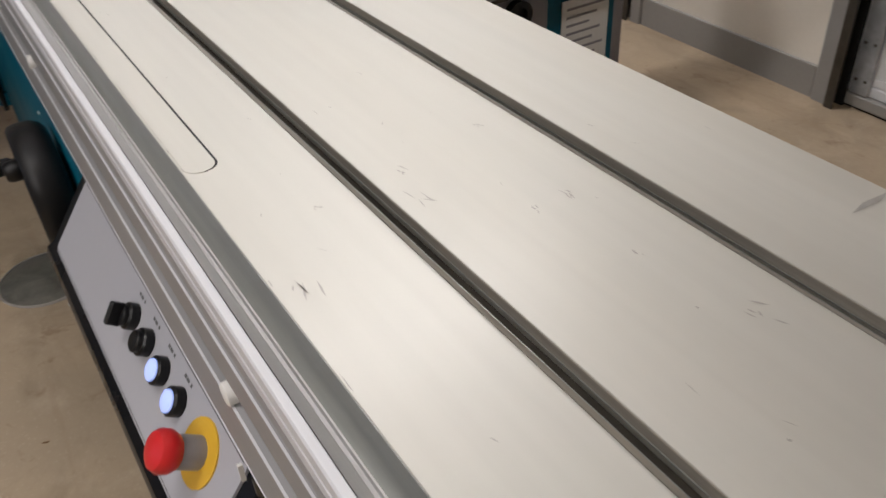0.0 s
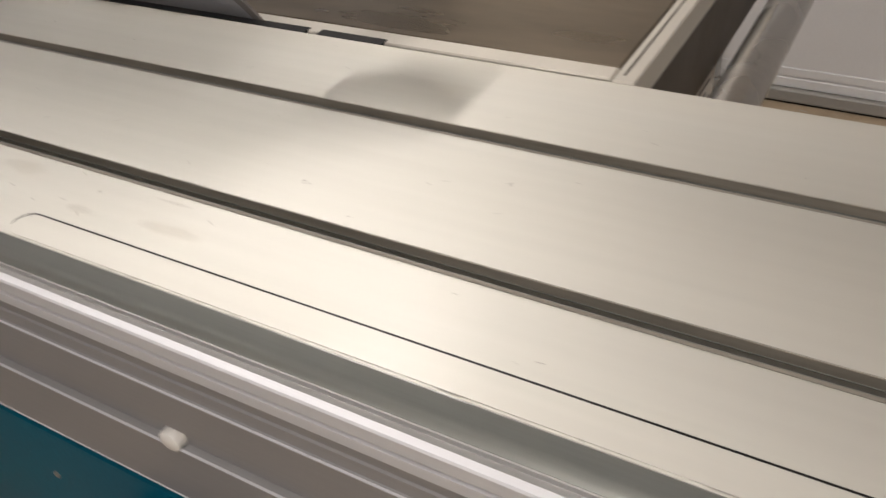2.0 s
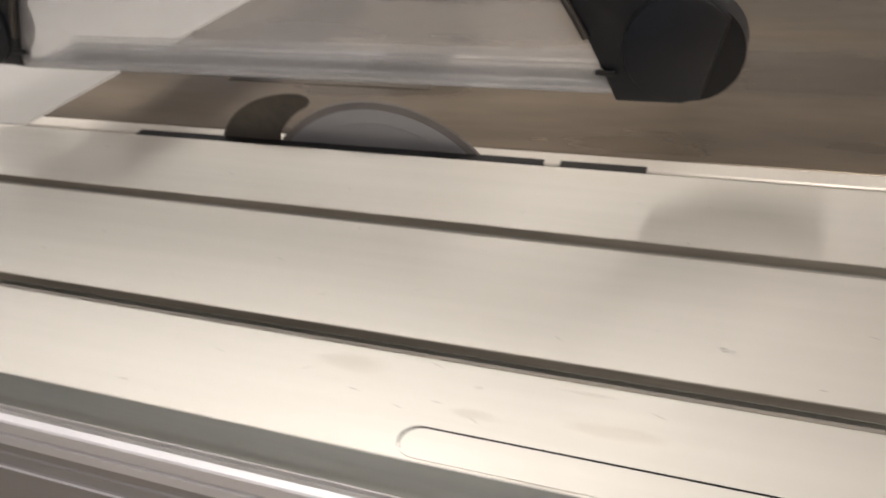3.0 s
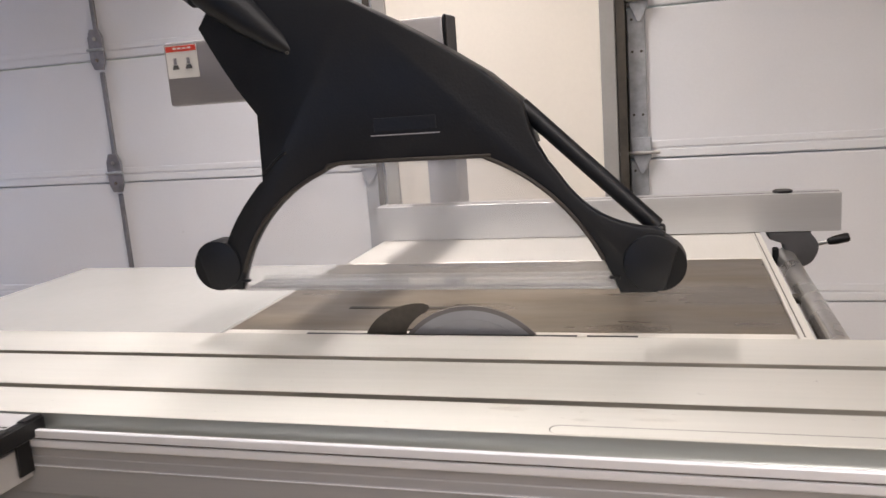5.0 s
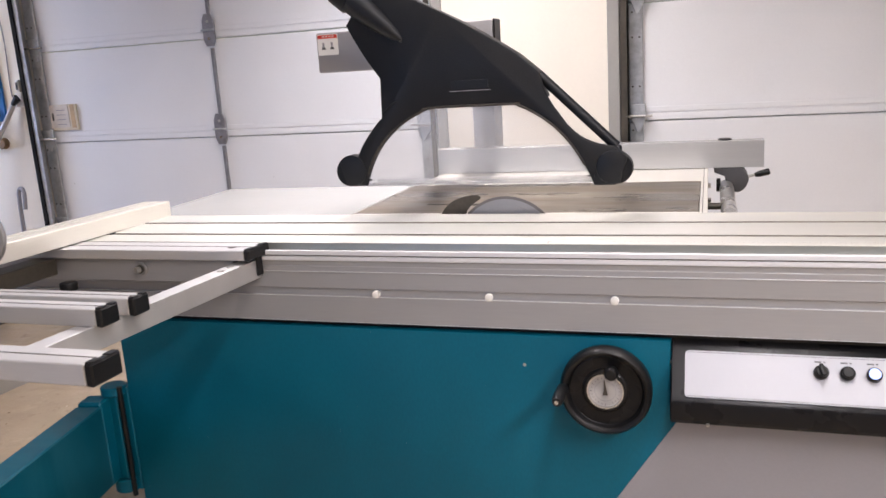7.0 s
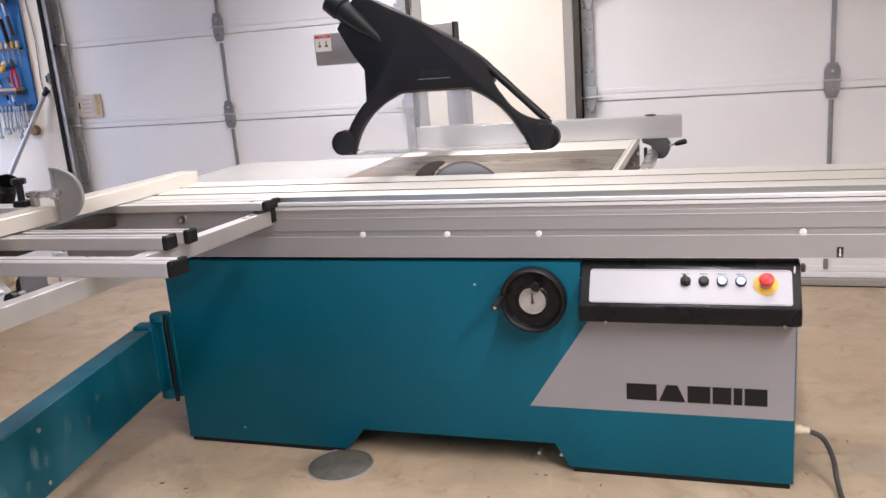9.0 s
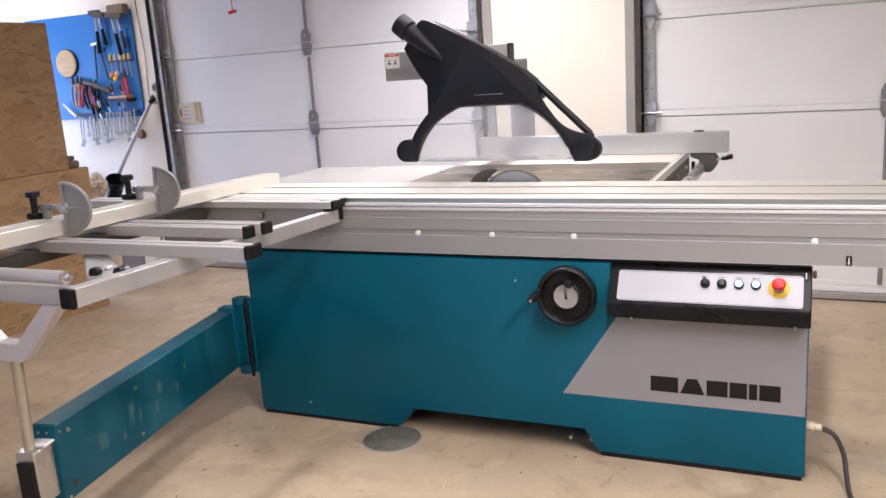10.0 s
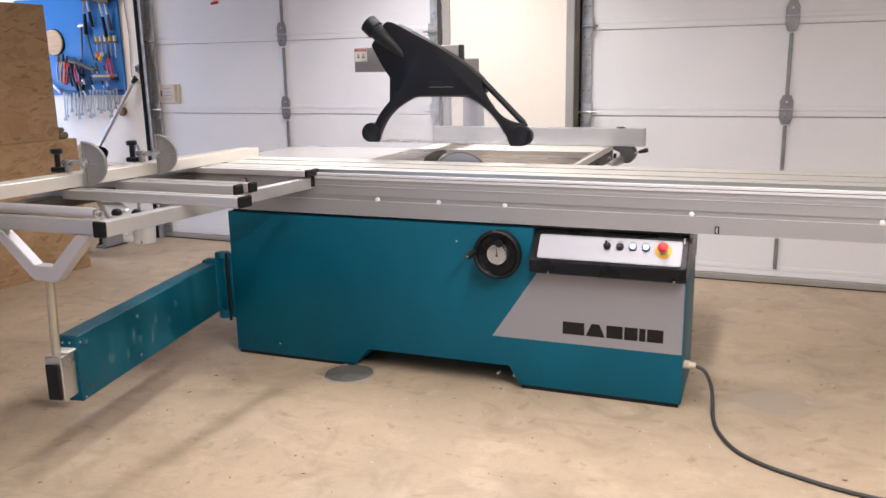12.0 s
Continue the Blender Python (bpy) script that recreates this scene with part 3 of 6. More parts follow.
# the wall with the two garage doors, in its own run: u along it, v out of the room, z up
DOORS = ((-2.355, 0.235), (1.133, 3.675))
DOOR_TOP = 2.12
FLOOR_AT_WALL = -0.056
bm = box(-4.6, DOORS[0][0], 0.0, 0.2, -0.15, CEILING)
box(DOORS[0][1], DOORS[1][0], 0.0, 0.2, -0.15, CEILING, bm=bm)
box(DOORS[1][1], 6.2, 0.0, 0.2, -0.15, CEILING, bm=bm)
box(DOORS[0][0], DOORS[0][1], 0.0, 0.2, DOOR_TOP, CEILING, bm=bm)
box(DOORS[1][0], DOORS[1][1], 0.0, 0.2, DOOR_TOP, CEILING, bm=bm)
solo("wall_north", bm, WALL_PAINT, "cream painted wall between and around two garage doors", "wall", "structure", smooth=0, turn=WALL_TURN)


def garage_door(u0, u1, label, name, dark_side=False, inset=0.0):
    """A sectional door seen from inside: four insulated sections, stiles with hinges, roller brackets and tracks."""
    d = thing(name, WALL_TURN @ Vector(((u0 + u1) / 2, 0, FLOOR_AT_WALL)), label, "garage door", kind="structure")
    zs = [FLOOR_AT_WALL + 0.05, 0.436, 0.972, 1.506, DOOR_TOP + 0.05]
    mid = (u0 + u1) / 2
    for a, b in zip(zs, zs[1:]):
        bm = box(u0 + 0.02, u1 - 0.02, 0.048, 0.10, a + 0.002, b - 0.003, 0.004)
        part("section", bm, DOOR_PAINT, d, turn=WALL_TURN)
        # stiffened lips along the joints
        for z0, z1 in ((a + 0.003, a + 0.034), (a + 0.038, a + 0.066)):
            part("section_lip", box(u0 + 0.03, u1 - 0.03, 0.0445, 0.049, z0, z1, 0.003), DOOR_PAINT, d, turn=WALL_TURN)
        part("centre_stile", box(mid - 0.011, mid + 0.011, 0.034, 0.047, a + 0.05, b - 0.05, 0.003), HINGE_STEEL, d, turn=WALL_TURN)
        for s, u in ((1, u0 + 0.03), (-1, u1 - 0.03)):
            u += s * inset
            ue = u + s * (0.077 - inset)
            stile = part("end_stile", box(min(u, ue), max(u, ue), 0.030, 0.0465, a + 0.004, b - 0.004, 0.003), GALVANISED, d,
                         "perforated galvanised end stile", turn=WALL_TURN)
            bm = bmesh.new()
            count = max(3, int((b - a) / 0.09))
            for k in range(count):
                for o in (0.016, 0.048):
                    if (k * 7 + int(o * 100)) % 3 == 0:
                        continue
                    z = a + 0.05 + k * (b - a - 0.09) / (count - 1)
                    rod((u + s * o, 0.0295, z), (u + s * o, 0.0262, z), 0.0048, sides=8, bm=bm)
            part("rivets", bm, DARK_STEEL, stile, turn=WALL_TURN)
    for z in (zs[1] + 0.045, zs[2] + 0.045, zs[3] + 0.045):
        hinge = part("hinge", prism([(mid - 0.022, z - 0.085), (mid + 0.022, z - 0.085), (mid + 0.037, z - 0.05), (mid + 0.037, z + 0.05),
                                     (mid + 0.022, z + 0.085), (mid - 0.022, z + 0.085), (mid - 0.037, z + 0.05), (mid - 0.037, z - 0.05)],
                                    "y", 0.0215, 0.034, 0.002), HINGE_STEEL, d, "galvanised door hinge", turn=WALL_TURN)
        part("pin", rod((mid - 0.042, 0.018, z), (mid + 0.042, 0.018, z), 0.006, sides=10), GALVANISED, hinge, turn=WALL_TURN)
        bm = bmesh.new()
        for o in (-0.045, 0.045):
            rod((mid, 0.0218, z + o), (mid, 0.0175, z + o), 0.008, sides=6, bm=bm)
        part("bolts", bm, STEEL, hinge, turn=WALL_TURN)
        for s, u in ((1, u0 + 0.03), (-1, u1 - 0.03)):
            br = part("roller_bracket", prism([(u + s * inset, z + 0.035), (u + s * 0.088, z + 0.035), (u + s * 0.088, z - 0.04), (u + s * 0.062, z - 0.095),
                                               (u + s * 0.05, z - 0.095), (u + s * (0.012 + inset), z - 0.04)], "y", 0.016, 0.030, 0.002), GALVANISED, d, turn=WALL_TURN)
            part("axle", rod((u - s * 0.035, 0.004, z - 0.019), (u + s * 0.12, 0.004, z - 0.019), 0.0065, sides=10), STEEL, br, turn=WALL_TURN)
    for s, u in ((-1, u0), (1, u1)):
        a, b = sorted((u - s * (0.002 + inset * 0.7), u - s * (0.014 if dark_side and s < 0 else 0.028 + inset)))
        bm = box(a, b, -0.032, -0.028, FLOOR_AT_WALL + 0.004, DOOR_TOP + 0.3)
        box(a, a + 0.004, -0.0279, 0.020, FLOOR_AT_WALL + 0.004, DOOR_TOP + 0.3, bm=bm)
        part("track", bm, JAMB_BLACK if dark_side and s < 0 else DARK_STEEL, d, "dark steel roller track", turn=WALL_TURN)
        dark = dark_side and s < 0
        wide = 0.028 if dark else 0.055
        a, b = sorted((u + s * 0.002 - s * inset * 0.7, u + s * wide - s * inset * 0.6))
        part("jamb", box(a, b, -0.02, -0.0005, FLOOR_AT_WALL + 0.002, DOOR_TOP + 0.05, 0.003), JAMB_BLACK if dark else JAMB, d,
             "dark steel door jamb" if dark else "grey door jamb", turn=WALL_TURN)
        if s < 0 and not dark:
            # added black strip: the darkness of the open gap, put in as colour
            part("gap_shade", box(u + 0.0006, u + 0.0285 + inset, 0.018, 0.0285, FLOOR_AT_WALL + 0.003, DOOR_TOP, 0.001), JAMB_BLACK, d, "black strip painting the dark gap beside the stile", turn=WALL_TURN)
        if dark:
            part("track_flange", box(u + 0.0145, u + 0.046, -0.024, -0.020, FLOOR_AT_WALL + 0.004, DOOR_TOP + 0.3, 0.001), GALVANISED, d, "galvanised track flange", turn=WALL_TURN)
            part("jamb_return", box(u + 0.0006, u + 0.020, 0.0005, 0.0285, FLOOR_AT_WALL + 0.003, DOOR_TOP, 0.001), GALVANISED, d, "galvanised return of the door jamb", turn=WALL_TURN)
    part("bottom_rail", box(u0 + 0.02, u1 - 0.02, 0.028, 0.10, FLOOR_AT_WALL + 0.012, FLOOR_AT_WALL + 0.0505, 0.004), JAMB, d, "grey bottom rail", turn=WALL_TURN)
    part("bottom_seal", box(u0 + 0.02, u1 - 0.02, 0.034, 0.09, FLOOR_AT_WALL - 0.004, FLOOR_AT_WALL + 0.0115, 0.003), BLACK, d, turn=WALL_TURN)
    return d


garage_door(*DOORS[0], "closed white sectional garage door with galvanised hinges", "door_1", True)
garage_door(*DOORS[1], "closed white sectional garage door with galvanised hinges", "door_2", False, 0.014)
solo("baseboard", box(DOORS[0][1] + 0.058, DOORS[1][0] - 0.052, -0.012, -0.0005, FLOOR_AT_WALL - 0.002, 0.055, 0.002), JAMB, "grey painted baseboard between the garage doors",
     "baseboard", "structure", turn=WALL_TURN)

# ---- the panel saw: cabinet, controls and fixed tables ----
TOP = 0.88
saw = thing("panel_saw", (1.0, 0.2, 0.0), "teal painted sliding table panel saw with grey stripe and control panel", "panel saw")

front = [(0.0, 0.0), (0.635, 0.0), (0.70, 0.077), (1.356, 0.077), (1.40, 0.0), (2.054, 0.0), (2.054, 0.509), (1.457, 0.509), (1.457, 0.672), (0.0, 0.672)]
bm = prism(front, "y", 0.0, 0.44, 0.006, segments=2)
cabinet = part("cabinet", bm, TEAL, saw, "teal powder-coated steel cabinet")
part("stripe", prism([(1.284, 0.205), (1.474, 0.49), (2.050, 0.49), (2.050, 0.205)], "y", -0.002, 0.004), GREY_PAINT, cabinet, "grey painted stripe")
part("plinth", box(1.41, 2.045, 0.004, 0.43, -0.016, 0.0), BLACK, cabinet, "black plinth strip")
part("plinth", box(0.01, 0.62, 0.006, 0.43, -0.014, 0.0), BLACK, cabinet, "black plinth strip")
# the maker's mark, as plain dark blocks
lx = 1.583
for width, lean in ((0.094, 0.0), (0.082, 0.022), (0.070, 0.0), (0.058, 0.0), (0.030, 0.0), (0.068, 0.0)):
    part("mark", prism([(lx, 0.2455), (lx + width - 0.006, 0.2455), (lx + width - 0.006 - lean, 0.2975), (lx + lean, 0.2975)], "y", -0.0035, -0.0015),
         BLACK, cabinet, "plain black mark block")
    lx += width
for sx, sz in ((0.24, 0.055), (1.13, 0.60), (1.46, 0.625)):
    part("screw", rod((sx, 0.002, sz), (sx, -0.0015, sz), 0.004, sides=10), STEEL, cabinet)
# small bolts inside the foot opening
for sx in (1.30, 1.372):
    part("bolt", rod((sx, 0.05, 0.03), (sx, 0.02, 0.03), 0.006, sides=8), STEEL, cabinet)
part("support_beam", box(0.02, 2.04, 0.02, 0.42, 0.6725, 0.690), BLACK, saw, "black beam under the carriage")

# sloping control panel
SLOPE = Vector((0, -0.067, -0.087)).normalized()
OUT = Vector((0, -0.79, 0.61)).normalized()
side = [(0.42, 0.672), (0.0265, 0.672), (-0.0560, 0.565), (-0.0660, 0.560), (-0.0690, 0.552), (-0.0690, 0.520), (-0.0620, 0.5105), (0.42, 0.5105)]
control = part("control_box", prism(side, "x", 1.458, 2.058, 0.003), BLACK_GLOSS, saw, "black control box under the carriage")


def panel_point(x, along, out=0.0):
    """A place on the sloping panel: metres along x, down the slope and out of it."""
    return Vector((x, 0.011, 0.651)) + SLOPE * along + OUT * (out + 0.0015)


bm = bmesh.new()
corners = []
for cx, cy, a in ((2.026, 0.012, 0), (1.496, 0.012, 90), (1.496, 0.098, 180), (2.026, 0.098, 270)):
    corners += [(px, py) for px, py in arc(cx, cy, 0.009, -a, -a - 90, 4)]
top = [bm.verts.new(panel_point(px, py, 0.0022)) for px, py in corners]
low = [bm.verts.new(panel_point(px, py, -0.003)) for px, py in corners]
bm.faces.new(top)
for i in range(len(top)):
    bm.faces.new((top[i], top[i - 1], low[i - 1], low[i]))
panel = part("control_panel", bm, WHITE_PLASTIC, control, "white control panel plate", smooth=0)
for a, b, w in ((1.493, 2.029, 0.0), ):
    for along in (0.0065, 0.1035):
        bm = bmesh.new()
        q = [panel_point(a, along, 0.0026), panel_point(b, along, 0.0026), panel_point(b, along + 0.001, 0.0026), panel_point(a, along + 0.001, 0.0026)]
        bm.faces.new([bm.verts.new(p) for p in q])
        part("panel_line", bm, INK, control, smooth=0)
for x, lit in ((1.756, 0), (1.805, 0), (1.854, 1), (1.903, 1)):
    at = panel_point(x, 0.040, 0.002)
    part("button_ring", lathe([(0.0145, 0), (0.0145, 0.010), (0.0125, 0.012), (0.0105, 0.012)], at, OUT, 24), BLACK, control, "black button ring")
    if lit:
        part("lit_button", lathe([(0.0112, 0.003), (0.0112, 0.0135), (0.009, 0.0150), (0.0, 0.0154)], at, OUT, 24), LIT_WHITE, control, "lit white push button")
    else:
        part("button", lathe([(0.0115, 0.003), (0.0115, 0.016), (0.0095, 0.0175), (0.0, 0.0178)], at, OUT, 24), BLACK, control, "black push button")
    # printed symbol above, as plain bars
    for o, w in ((-0.009, 0.005), (-0.002, 0.007), (0.007, 0.004)):
        bm = bmesh.new()
        q = [panel_point(x + o - w / 2, 0.0150, 0.0026), panel_point(x + o + w / 2, 0.0150, 0.0026),
             panel_point(x + o + w / 2, 0.0185, 0.0026), panel_point(x + o - w / 2, 0.0185, 0.0026)]
        bm.faces.new([bm.verts.new(p) for p in q])
        part("symbol_bar", bm, INK, control, smooth=0)
# rotary grip on the first button
at = panel_point(1.756, 0.040, 0.016)
bm = box(-0.004, 0.004, -0.0125, 0.0125, 0.0, 0.016, 0.0015)
part("switch_grip", bm, BLACK, control, "black rotary switch grip", turn=Matrix.Translation(at) @ OUT.to_track_quat("Z", "Y").to_matrix().to_4x4() @ pose(0, 0, 0, 0, 0, 12))
at = panel_point(1.968, 0.046, 0.002)
part("stop_plate", lathe([(0.0315, 0), (0.0315, 0.002), (0.0, 0.002)], at, OUT, 32), YELLOW, control, "yellow round stop plate")
part("stop_collar", lathe([(0.0155, 0.002), (0.0155, 0.024), (0.0, 0.024)], at, OUT, 24), GREY_PAINT, control, "grey stop button collar")
part("stop_button", lathe([(0.014, 0.022), (0.017, 0.026), (0.0195, 0.031), (0.0195, 0.039), (0.0165, 0.044), (0.009, 0.0465), (0, 0.047)], at, OUT, 28), RED,
     control, "red mushroom stop button")
for sx in (1.535, 2.015):
    part("screw", rod((sx, -0.062, 0.5135), (sx, -0.0685, 0.5100), 0.004, sides=8), STEEL, control)
# white arrow mark and latch at the end of the control box
bm = box(2.040, 2.0435, 0.0, 0.004, 0.645, 0.664)
part("arrow_bar", bm, PAPER, control, turn=Matrix.Translation((0, -0.0045, 0)))
part("latch", box(2.0585, 2.070, 0.0, 0.02, 0.646, 0.668, 0.003), DARK_STEEL, control, "dark steel latch")

# handwheel with gauge
wc = Vector((1.3195, -0.002, 0.566))
OUTWARD = (0, -1, 0)
wheel = part("handwheel", lathe([(0.020, 0.0), (0.086, 0.006), (0.095, 0.012), (0.1005, 0.024), (0.1010, 0.042), (0.0985, 0.053), (0.0930, 0.058), (0.0865, 0.0565), (0.0830, 0.050),
                                 (0.0815, 0.042), (0.0780, 0.0385), (0.0560, 0.0365), (0.0, 0.0365)], wc, OUTWARD, 64), BLACK, saw,
             "deep black plastic handwheel with dial", smooth=0.9)
part("grip_groove", lathe([(0.0800, 0.040), (0.0765, 0.0415), (0.0725, 0.0395)], wc, OUTWARD, 48), BLACK_GLOSS, wheel, smooth=0.9)
part("hub", lathe([(0.052, 0.036), (0.050, 0.0435), (0.046, 0.0465), (0.0415, 0.0465), (0.0410, 0.043), (0.0, 0.043)], wc, OUTWARD, 48), BLACK, wheel)
part("gauge_ring", lathe([(0.0405, 0.042), (0.0405, 0.0490), (0.0375, 0.0490), (0.0370, 0.044)], wc, OUTWARD, 48), STEEL, wheel, "bright gauge ring")
part("gauge_face", lathe([(0.0372, 0.042), (0.0372, 0.0450), (0.0, 0.0450)], wc, OUTWARD, 40), DIAL, wheel, "white gauge face")
bm = bmesh.new()
for k in range(24):
    own = box(-0.0005, 0.0005, 0, 0.0006, 0.0285, 0.032 if k % 2 else 0.034)
    own.transform(Matrix.Translation(wc + Vector((0, -0.0459, 0))) @ Matrix.Rotation(2 * math.pi * k / 24, 4, "Y"))
    merge(bm, own)
part("gauge_marks", bm, INK, wheel, smooth=0)
part("gauge_scale", lathe([(0.0238, 0.0446), (0.0238, 0.0455), (0.0228, 0.0455), (0.0228, 0.0446)], wc, OUTWARD, 40), GREY_PAINT, wheel)
part("gauge_needle", prism([(wc.x - 0.0065, wc.z - 0.009), (wc.x + 0.0055, wc.z - 0.009), (wc.x + 0.0028, wc.z + 0.001), (wc.x - 0.0012, wc.z + 0.027), (wc.x - 0.0026, wc.z + 0.027),
                            (wc.x - 0.0030, wc.z + 0.001)], "y", wc.y - 0.0472, wc.y - 0.0460), DARK_STEEL, wheel, "dark gauge needle")
kx = wc + Vector((0.016, -0.036, 0.050))
part("clamp_knob", lathe([(0.009, 0), (0.008, 0.012), (0.013, 0.016), (0.0155, 0.024), (0.0150, 0.036), (0.0115, 0.042), (0, 0.043)], kx, OUTWARD, 24), BLACK, wheel, "black clamp knob")
kx = wc + Vector((-0.0895, -0.052, 0.010))
part("crank_handle", lathe([(0.0075, 0), (0.0085, 0.010), (0.0125, 0.016), (0.0135, 0.045), (0.0125, 0.078), (0.0095, 0.088), (0, 0.089)], kx, (-0.02, -1, -0.03), 20), BLACK, wheel, "black crank handle")
part("handle_bolt", rod(kx + Vector((-0.0018, -0.0880, -0.0026)), kx + Vector((-0.0018, -0.0905, -0.0027)), 0.0045, sides=12), STEEL, wheel)

# rear body, cast iron table and extension tables
rear = part("rear_body", box(0.25, 1.50, 0.46, 0.885, 0.02, 0.835, 0.006), TEAL, saw, "teal rear machine body")
for fx in (0.4, 1.4):
    for fy in (0.5, 0.84):
        part("levelling_foot", rod((fx, fy, floor_z(fy)), (fx, fy, 0.03), 0.03, sides=16), DARK_STEEL, saw)
part("sheet", box(1.5005, 1.5025, 0.765, 0.865, 0.560, 0.705), PAPER, rear, "white data sheet, print unreadable")
for k in range(9):
    z = 0.692 - k * 0.014
    part("print_bar", box(1.5026, 1.5032, 0.775, 0.855 - (k * 37 % 5) * 0.008, z - 0.004, z), GREY_PAINT, rear)
part("socket_plate", box(1.5005, 1.512, 0.60, 0.73, 0.66, 0.76, 0.004), GREY_PAINT, rear, "grey switch plate")
part("socket_ring", lathe([(0.022, 0), (0.022, 0.014), (0.012, 0.014), (0.011, 0.006), (0, 0.006)], (1.512, 0.665, 0.715), (1, 0, 0), 24), BLACK, rear, "black round socket")
iron = part("cast_iron_table", box(0.532, 1.508, 0.4395, 0.972, 0.838, 0.8745, 0.002), CAST_IRON, saw, "brown-grey machined cast iron table")
part("slot_insert", box(0.715, 0.995, 0.578, 0.592, 0.8730, 0.8752), DARK_STEEL, iron, "dark slot in the table")
part("edge_strip", box(0.532, 1.508, 0.4150, 0.4390, 0.838, 0.8750, 0.0015), ALU_WHITE, saw, "bright edge strip beside the blade")
for x0, x1 in ((0.70, 1.176), (1.192, 1.272)):
    part("blade_gap", box(x0, x1, 0.4080, 0.4215, 0.860, 0.8757), BLACK, saw, "black blade slot")
part("outfeed_table", box(-0.215, 0.528, 0.412, 0.975, 0.842, 0.8745, 0.003), LAMINATE, saw, "pale metal outfeed table")
part("extension_table", box(0.545, 1.530, 0.976, 1.40, 0.842, 0.8745, 0.003), ALU_WHITE, saw, "pale extension table")
part("bracket", box(0.60, 1.20, 0.886, 1.30, 0.80, 0.8415), DARK_STEEL, saw, "dark steel table bracket")
part("bracket", box(-0.15, 0.50, 0.46, 0.93, 0.79, 0.8415), DARK_STEEL, saw, "dark steel table bracket")
rail = part("scale_rail", box(1.5095, 1.5305, 0.412, 1.42, 0.845, 0.8755, 0.0015), ALU_WHITE, saw, "pale aluminium scale rail")
part("rail_groove", box(1.5165, 1.5185, 0.424, 1.418, 0.8735, 0.8760), DARK_STEEL, rail)
part("rail_web", box(1.511, 1.528, 0.425, 1.40, 0.745, 0.8449), WEB_DARK, rail, "dark web under the scale rail")
for ry in (0.95, 1.25):
    part("rail_bolt", rod((1.528, ry, 0.815), (1.540, ry, 0.815), 0.008, sides=6), STEEL, rail)
guide = part("guide_tube", rod((1.592, 0.41, 0.805), (1.592, 1.30, 0.805), 0.0238, sides=32, bevel=0.003), STEEL, saw, "polished round guide tube")
for ry in (0.90, ):
    part("tube_stud", rod((1.528, ry, 0.805), (1.572, ry, 0.805), 0.0105, sides=14), DARK_STEEL, guide)

# saw blade and riving knife
blade = part("saw_blade", lathe([(0.0, -0.0014), (0.125, -0.0014), (0.126, -0.0018), (0.149, -0.0018), (0.149, 0.0018), (0.126, 0.0018), (0.125, 0.0014), (0.0, 0.0014)],
                                (0.998, 0.4220, 0.776), (0, -1, 0), 96), BLADE_STEEL, saw, "round steel saw blade", smooth=0.3)
part("blade_rim", lathe([(0.1415, -0.0022), (0.1492, -0.0021), (0.1492, 0.0021), (0.1415, 0.0022), (0.1415, -0.0022)], (0.998, 0.4220, 0.776), (0, -1, 0), 96),
     BLADE_RIM, blade, "dark resin-stained rim", smooth=0.3)
knife = ([(0.785, 0.83)] + bend((0.811, 0.875), (0.836, 0.922), (0.903, 0.929), 8) + [(0.903, 0.929), (0.918, 0.929), (0.927, 0.926), (0.929, 0.921)]
         + bend((0.925, 0.916), (0.892, 0.900), (0.881, 0.872), 6) + [(0.878, 0.83)])
part("riving_knife", prism(knife, "y", 0.4208, 0.4234, 0.0006), DARK_STEEL, saw, "dark curved riving knife", smooth=0.3)

# ---- rip fence ----
fence = thing("rip_fence", (1.1, 1.28, 0.875), "grey aluminium rip fence across the extension table", "rip fence")
body = part("fence_bar", box(0.535, 1.713, 1.255, 1.318, 0.8768, 0.9695, 0.0005), FENCE_ALU, fence, "grey aluminium fence bar")
part("fence_slot", box(0.54, 1.711, 1.278, 1.285, 0.966, 0.9698), DARK_STEEL, body)
side = [(1.548, 0.8755), (1.648, 0.8755)] + bend((1.648, 0.868), (1.672, 0.845), (1.663, 0.822), 5) + bend((1.663, 0.822), (1.652, 0.788), (1.622, 0.786), 6) + [(1.600, 0.790), (1.585, 0.845), (1.552, 0.858)]
part("carriage_block", prism(side, "y", 1.258, 1.36, 0.006, segments=2), DARK_GREY, fence, "dark grey fence carriage")
part("lever", rod((1.655, 1.27, 0.840), (1.690, 1.262, 0.850), 0.005, sides=12), STEEL, fence)
part("lever_grip", lathe([(0.005, 0), (0.0085, 0.003), (0.011, 0.018), (0.0115, 0.045), (0.009, 0.050), (0, 0.051)], (1.684, 1.263, 0.848), (0.96, -0.05, 0.24), 18), BLACK, fence, "black lever grip")
part("top_knob", lathe([(0.022, 0), (0.024, 0.003), (0.021, 0.006), (0, 0.007)], (1.585, 1.287, 0.9697), (0, 0, 1), 20), BLACK, fence, "black clamp knob")
part("fence_clamp", box(1.558, 1.572, 1.235, 1.257, 0.795, 0.840, 0.003), BLACK, fence)

# ---- sliding table ----
CX0, CX1 = -0.40, 3.25
slide = thing("sliding_table", (1.3, 0.2, 0.69), "long silver anodised sliding table with two clamping slots", "sliding table")


def t_slot(y0, y1):
    return [(y0 - 0.0046, TOP - 0.0003), (y0 - 0.0040, TOP - 0.0024), (y0 + 0.0006, TOP - 0.0030), (y0 + 0.0010, TOP - 0.0044), (y0 - 0.008, TOP - 0.0048), (y0 - 0.008, TOP - 0.018),
            (y1 + 0.002, TOP - 0.018), (y1 + 0.002, TOP - 0.0085), (y1, TOP - 0.0080), (y1, TOP)]


